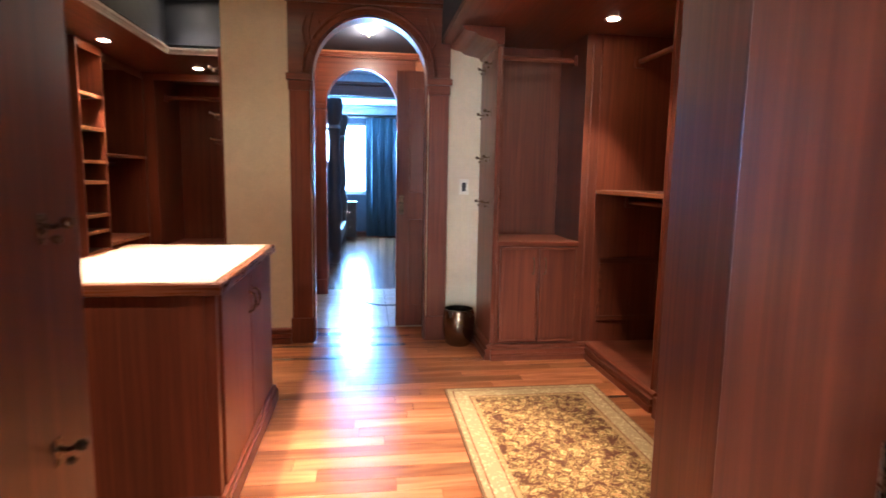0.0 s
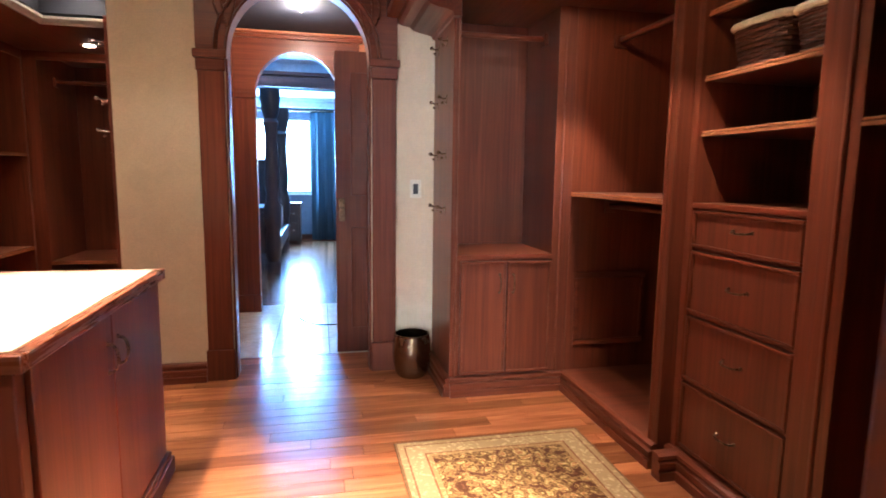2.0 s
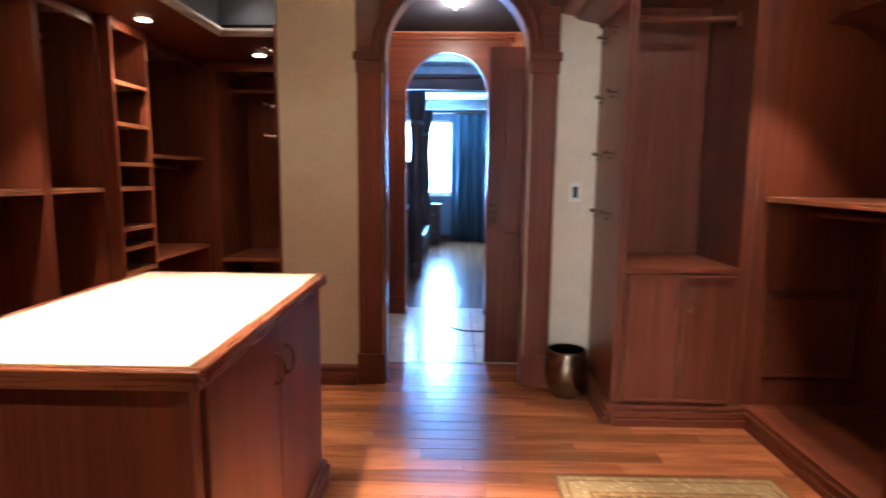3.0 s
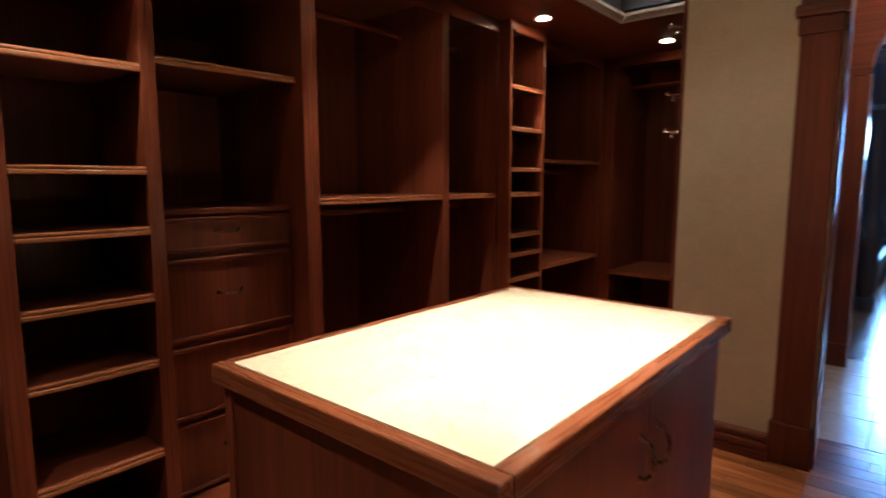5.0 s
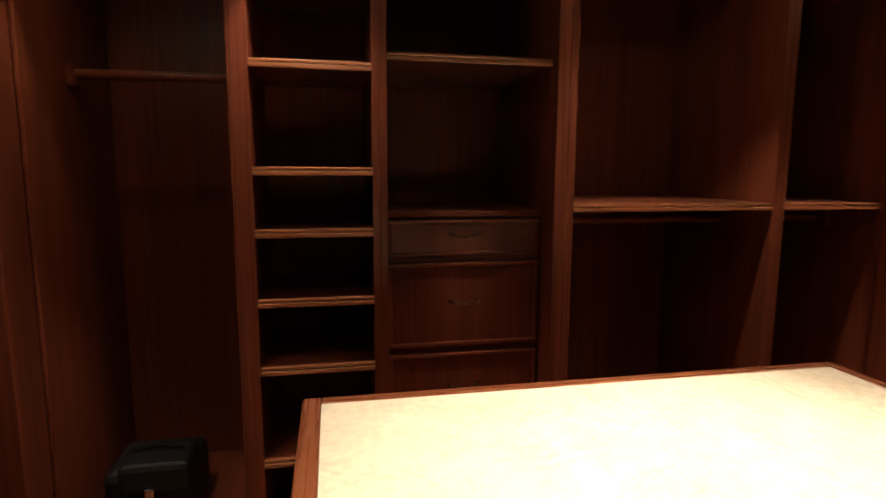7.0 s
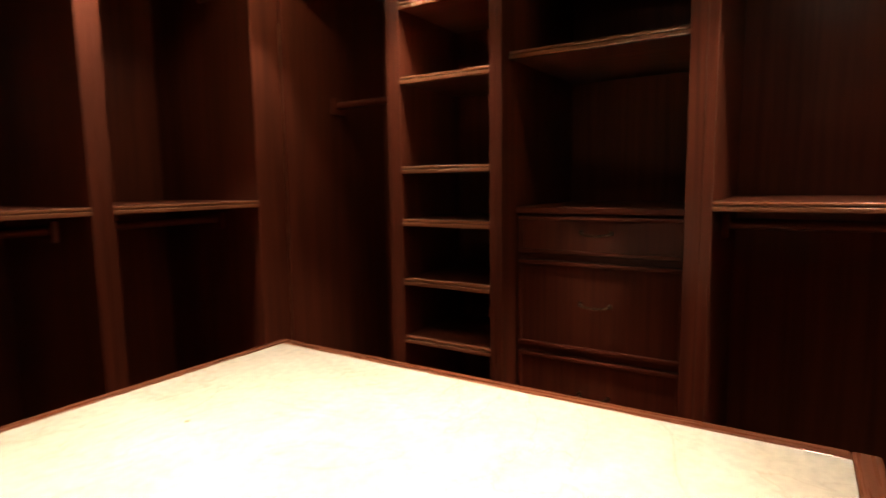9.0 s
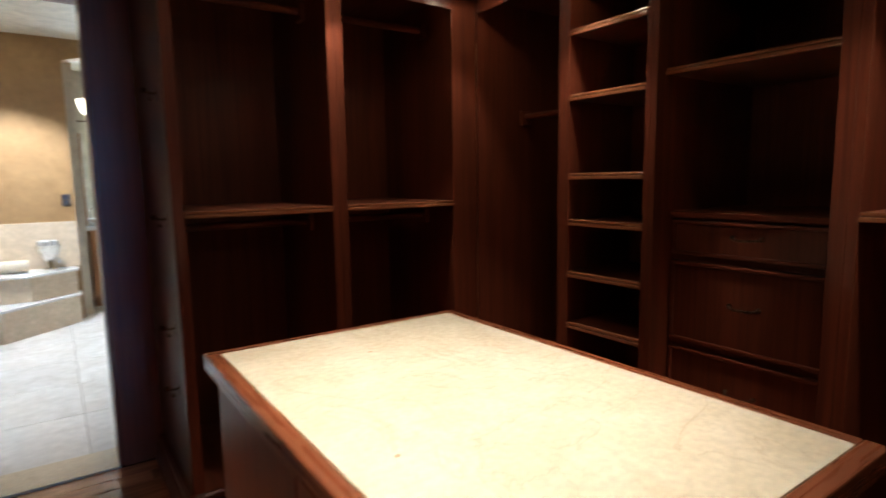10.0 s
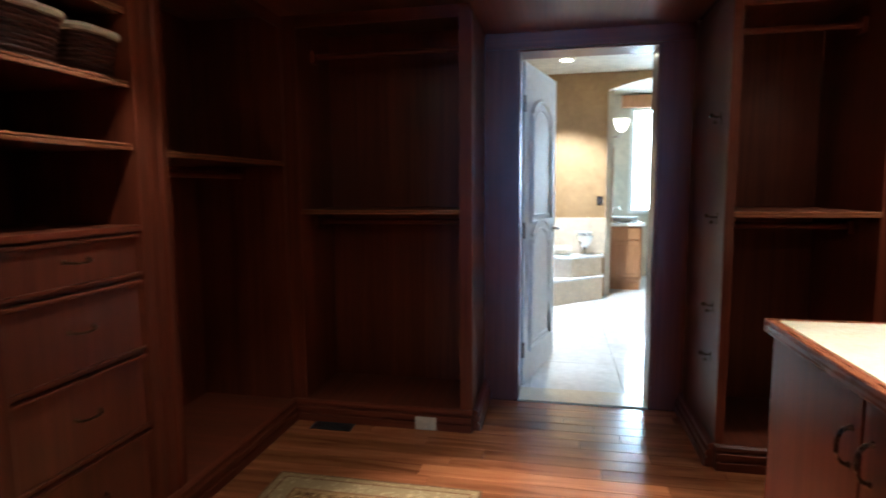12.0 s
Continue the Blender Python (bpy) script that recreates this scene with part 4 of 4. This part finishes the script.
part("footboard", boxes((-0.50, 1.40, 9.31, 9.39, 0.25, 0.78), (-0.50, 1.40, 9.29, 9.41, 0.78, 0.84), bev=0.01), EBONY, bed)
part("headboard", boxes((-0.50, 1.40, 11.46, 11.54, 0.25, 1.5), bev=0.01), EBONY, bed)
part("side_rail", boxes((1.42, 1.49, 9.40, 11.45, 0.25, 0.45), bev=0.01), EBONY, bed)
part("side_rail", boxes((-0.58, -0.51, 9.40, 11.45, 0.25, 0.45), bev=0.01), EBONY, bed)
part("mattress", boxes((-0.50, 1.41, 9.42, 11.44, 0.40, 0.78), bev=0.06), WHITE, bed, "white bedding")

stand = thing("nightstand", "dark wooden nightstand with two drawers", "nightstand", pose(-0.1, 0.5, 0))
part("body", boxes((1.02, 1.56, 12.35, 12.80, 0.06, 0.72), (1.0, 1.58, 12.33, 12.81, 0.72, 0.75), bev=0.006), EBONY, stand)
for z0, z1 in ((0.12, 0.39), (0.42, 0.69)):
    dr = part("drawer", boxes((1.06, 1.52, 12.335, 12.35, z0, z1), bev=0.004), EBONY, stand)
    for x in (1.18, 1.44):
        part("pull", lathe([(0.012, -0.02), (0.02, -0.01), (0.012, 0.0)], 12), CHROME, dr, "bright metal pull", True).matrix_basis = pose(x, 12.325, (z0 + z1) / 2, 90, 0, 0)
for x in (1.05, 1.53):
    for y in (12.38, 12.77):
        part("leg", boxes((x - 0.025, x + 0.025, y - 0.025, y + 0.025, 0.0, 0.06)), EBONY, stand)

# ---- bathroom ----
setting("floor_bathroom_bed", boxes((-2.2, 4.2, -4.2, SY - 0.19, -0.05, -0.008)), GROUT)
setting("wall_bathroom_west", boxes((-2.3, -2.2, -4.2, SY - 0.185, 0, 2.9)), BATHWALL)
setting("wall_bathroom_east", boxes((3.2, 3.3, -4.2, SY - 0.185, 0, 2.9)), BATHWALL)
setting("wall_bathroom_door", boxes((-2.2, DX0 - 0.02, SY - 0.197, SY - 0.186, 0, 2.9), (DX1 + 0.02, 3.2, SY - 0.197, SY - 0.186, 0, 2.9), (DX0 - 0.02, DX1 + 0.02, SY - 0.197, SY - 0.186, DH + 0.02, 2.9)), BATHWALL)
setting("ceiling_bathroom", boxes((-2.2, 3.2, -4.2, SY - 0.185, 2.62, 2.75)), BATHCEIL)
setting("wall_tub", boxes((1.27, 3.2, -1.42, -1.25, 0, 2.62)), BATHWALL, "ochre plaster wall behind the tub")
setting("wall_bathroom_south", boxes((-2.2, -0.25, -3.1, -2.95, 0, 2.9), (0.82, 1.3, -3.1, -2.95, 0, 2.9), (-0.25, 0.82, -3.1, -2.95, 0, 0.92), (-0.25, 0.82, -3.1, -2.95, 2.44, 2.9)), BATHCEIL)
tub = thing("tub_surround", "beige travertine tub deck with a diagonal step", "bathtub")


def prism(pts, z0, z1):
    bm = bmesh.new()
    a = [bm.verts.new((x, y, z0)) for x, y in pts]
    b = [bm.verts.new((x, y, z1)) for x, y in pts]
    n = len(pts)
    for k in range(n):
        bm.faces.new((a[k], a[(k + 1) % n], b[(k + 1) % n], b[k]))
    bm.faces.new(list(reversed(a)))
    bm.faces.new(b)
    bmesh.ops.recalc_face_normals(bm, faces=bm.faces)
    bmesh.ops.bevel(bm, geom=list(bm.edges), offset=0.004, segments=1, affect="EDGES")
    return bm


bm = bmesh.new()
heads = [[bm.verts.new((x, y, z)) for y, z in ((-1.42, low), (-1.25, low), (-1.25, 2.618), (-1.42, 2.618))]
         for x, low in ((1.269 - 1.85 * k / 20, 2.42 + 0.17 * math.sin(math.pi * k / 20)) for k in range(21))]
for a, b in zip(heads, heads[1:]):
    for k in range(4):
        bm.faces.new((a[k], a[(k + 1) % 4], b[(k + 1) % 4], b[k]))
bm.faces.new(heads[0])
bm.faces.new(list(reversed(heads[-1])))
bmesh.ops.recalc_face_normals(bm, faces=bm.faces)
setting("arch_bathroom", bm, BATHWALL, "shallow ochre plaster arch of the vanity niche", True)
part("step", prism([(1.85, -0.58), (1.30, -1.10), (1.30, -1.245), (3.18, -1.245), (3.18, -0.58)], 0.0, 0.255), BATHTILE, tub)
part("step_tread", prism([(1.85, -0.565), (1.285, -1.10), (1.285, -1.247), (3.18, -1.247), (3.18, -0.565)], 0.256, 0.28), MARBLE, tub)
part("deck", prism([(1.31, -1.10), (1.31, -1.246), (3.18, -1.246), (3.18, -0.86), (1.66, -0.86)], 0.281, 0.49), BATHTILE, tub)
part("deck_top", prism([(1.29, -1.09), (1.29, -1.248), (3.18, -1.248), (3.18, -0.84), (1.65, -0.84)], 0.491, 0.517), MARBLE, tub)
part("wainscot", boxes((1.271, 3.18, -1.249, -1.235, 0.518, 0.945), bev=0.002), BATHTILE, tub)
towel = solid("rolled_towel", tube([(1.67, -1.06, 0.574), (2.0, -1.05, 0.574)], 0.056, 16), LINEN, "rolled cream towel on the tub deck", "towel", None, "", True)
urn = thing("urn", "silver footed urn holding white rolled cloths", "urn", pose(1.51, -1.10, 0.518))
part("bowl", lathe([(0.05, 0.0), (0.05, 0.01), (0.018, 0.03), (0.016, 0.07), (0.05, 0.10), (0.085, 0.16), (0.10, 0.23), (0.094, 0.23), (0.07, 0.16)], 28), CHROME, urn, "", True)
for k in range(5):
    a = k * 1.26
    part("cloth_roll", tube([(0.03 * math.cos(a), 0.03 * math.sin(a), 0.12), (0.06 * math.cos(a), 0.06 * math.sin(a), 0.27)], 0.028, 10), WHITE, urn, "", True)
dl = thing("downlight", "round recessed bathroom downlight, switched on", "ceiling light", pose(1.755, -0.53, 2.62), "recessed downlights")
part("trim_ring", lathe([(0.06, -0.003), (0.085, -0.006), (0.088, 0.0), (0.06, 0.0)], 24, ring=True), WHITEDOOR, dl, "", True)
part("lens", lathe([(0.058, -0.004), (0.058, 0.0)], 24), BULB, dl, "glowing lens")
spot_lamp("spot", (1.755, -0.53, 2.60), 430, (0.98, 0.97, 0.95), 100)
so2 = thing("wall_socket", "dark double socket on the ochre wall", "socket", pose(1.338, -1.249, 1.145, 0, 0, 180))
part("plate", boxes((-0.035, 0.035, -0.006, 0, -0.055, 0.055), bev=0.003), BRONZE, so2)
for u in (-0.022, 0.022):
    part("outlet", boxes((-0.012, 0.012, -0.008, -0.006, u - 0.012, u + 0.012)), DARKPL, so2)

van = thing("vanity", "honey oak vanity with a white top", "vanity", pose(-0.01, -0.45, 0.02))
part("body", boxes((0.80, 1.17, -2.49, -1.30, 0.09, 0.79), bev=0.004), OAK, van)
part("toe_kick", boxes((0.84, 1.17, -2.48, -1.33, -0.02, 0.09)), OAK, van)
part("end_drawer", boxes((0.83, 1.15, -1.30, -1.284, 0.63, 0.77), bev=0.004), OAK, van)
part("end_panel", boxes((0.83, 1.15, -1.30, -1.288, 0.14, 0.60), (0.87, 1.11, -1.288, -1.278, 0.19, 0.55), bev=0.005), OAK, van)
for y in (-1.34, -2.44):
    part("foot", lathe([(0.022, -0.018), (0.034, 0.03), (0.026, 0.06), (0.036, 0.088)], 16, None, (0.825, y, 0)), OAK, van, "", True)
for k in range(2):
    part("door", boxes((0.782, 0.80, -1.36 - 0.5 * k - 0.47, -1.36 - 0.5 * k, 0.12, 0.76), bev=0.004), OAK, van)
part("top", boxes((0.76, 1.19, -2.495, -1.265, 0.791, 0.83), bev=0.006), MARBLE, van)
part("basin", lathe([(0.10, 0.0), (0.16, 0.02), (0.19, 0.06), (0.18, 0.06), (0.10, 0.012)], 28, None, (0.97, -1.75, 0.831)), WHITEDOOR, van, "white basin", True)
part("tap", tube([(1.12, -1.75, 0.831), (1.12, -1.75, 1.0), (1.04, -1.75, 1.02), (1.0, -1.75, 0.98)], 0.012, 10), CHROME, van, "bright tap", True)
setting("wall_vanity", boxes((1.19, 1.30, -2.95, -1.42, 0, 2.62)), BATHCEIL)
mir = thing("wall_mirror", "tall narrow framed mirror over the vanity", "mirror")
part("glass", boxes((1.178, 1.184, -2.2, -1.55, 0.92, 1.75)), MIRROR, mir)
part("frame", boxes((1.17, 1.189, -2.25, -2.2, 0.88, 1.79), (1.17, 1.189, -1.55, -1.50, 0.88, 1.79), (1.17, 1.189, -2.2, -1.55, 1.75, 1.79), (1.17, 1.189, -2.2, -1.55, 0.88, 0.92), bev=0.004), OAK, mir)
sc = thing("wall_sconce", "bronze wall sconce with a frosted glass bowl, lit", "wall light", pose(1.08, -1.60, 2.03))
part("arm", tube([(0.109, 0, -0.12), (0.03, 0, -0.12), (0.0, 0, -0.06)], 0.008, 8), BRONZE, sc, "", True)
part("shade", lathe([(0.02, -0.06), (0.055, -0.03), (0.08, 0.03), (0.09, 0.09), (0.085, 0.09), (0.07, 0.03)], 24), SCONCE, sc, "glowing frosted bowl", True)
win2 = thing("window_2", "bright bathroom window with an oak valance", "window")
tagged(win2, kind="structure")
part("window_frame", boxes((-0.25, -0.19, -3.03, -2.94, 0.92, 2.44), (0.76, 0.82, -3.03, -2.94, 0.92, 2.44), (-0.19, 0.76, -3.03, -2.94, 0.92, 0.97), (-0.19, 0.76, -3.03, -2.94, 2.39, 2.44), (0.27, 0.31, -3.03, -2.96, 0.97, 2.39)), WHITEDOOR, win2)
part("valance", boxes((-0.32, 0.95, -2.945, -2.85, 2.42, 2.60), bev=0.01), OAK, win2)
pn = part("pane", boxes((-0.19, 0.76, -3.0, -2.994, 0.97, 2.39)), GLASS, win2)
pn.visible_shadow = False
tagged(new("backdrop", finish(boxes((-2.5, 3.0, -4.2, -4.18, -0.2, 3.5)), "backdrop", DAYW)), "bright overexposed garden light", "", "", "structure")


# ---- floors, piece by piece ----
def lay_boards(x0, x1, y0, y1, width, group_parent, name="board"):
    rng = random.Random(7)
    y = y0
    cache = {}
    while y < y1 - 0.01:
        w = min(width, y1 - y)
        x = x0 - rng.uniform(0.0, 0.9)
        while x < x1:
            ln = rng.choice((0.7, 0.9, 1.1, 1.3, 1.6))
            a, b = max(x, x0), min(x + ln, x1)
            x += ln
            if b - a < 0.06:
                continue
            key = (round(b - a, 3), round(w, 3))
            if key not in cache:
                cache[key] = finish(boxes((-(b - a) / 2 + 0.0006, (b - a) / 2 - 0.0006, -w / 2 + 0.0006, w / 2 - 0.0006, -0.014, 0.0), bev=0.0012), name, BOARD)
            ob = new(name, cache[key])
            ob.location = ((a + b) / 2, y + w / 2, -0.0003 * rng.random())
            ob.parent = group_parent
        y += w


main_floor = tagged(new("floor"), "glossy cherry strip floor running across the room", "floor", "", "structure")
lay_boards(-0.36, 3.30, SY + 0.031, 6.335, 0.098, main_floor)
alcove_floor = tagged(new("floor_alcove"), "cherry strip floor of the alcove", "floor", "", "structure")
bm = bmesh.new()
for k in range(11):
    box(bm, -0.36, 0.665, 6.3355 + k * 0.098, 6.3355 + k * 0.098 + 0.0965, -0.014, 0.0)
part("boards", bm, BOARD, alcove_floor)
bm = bmesh.new()
rng = random.Random(3)
for k in range(57):
    x = -3.2
    while x < 5.2:
        ln = rng.uniform(0.8, 1.8)
        box(bm, x, min(x + ln - 0.002, 5.2), 7.901 + k * 0.098, 7.901 + k * 0.098 + 0.0965, -0.004, 0.0)
        x += ln
bed_floor = tagged(new("floor_bedroom_boards", finish(bm, "floor_bedroom_boards", BOARD)), "glossy cherry strip floor of the bedroom", "floor", "", "structure")

vest_floor = tagged(new("floor_vestibule"), "cream stone tiles of the vestibule", "floor", "", "structure")
tm = finish(boxes((-0.197, 0.197, -0.197, 0.197, -0.004, 0.002), bev=0.002), "tile", TILE)
for i in range(5):
    for j in range(4):
        ob = new("tile", tm)
        ob.location = (1.06 + 0.2 + i * 0.4, 6.336 + 0.2 + j * 0.4, 0)
        ob.parent = vest_floor
bath_floor = tagged(new("floor_bathroom"), "polished white marble tiles of the bathroom", "floor", "", "structure")
tm = finish(boxes((-0.2985, 0.2985, -0.2985, 0.2985, -0.008, 0.001), bev=0.0015), "tile", MARBLE)
for i in range(9):
    for j in range(11):
        ob = new("tile", tm)
        ob.location = (-2.2 + 0.3 + i * 0.6, SY - 0.197 - 0.3 - j * 0.6, 0)
        ob.parent = bath_floor
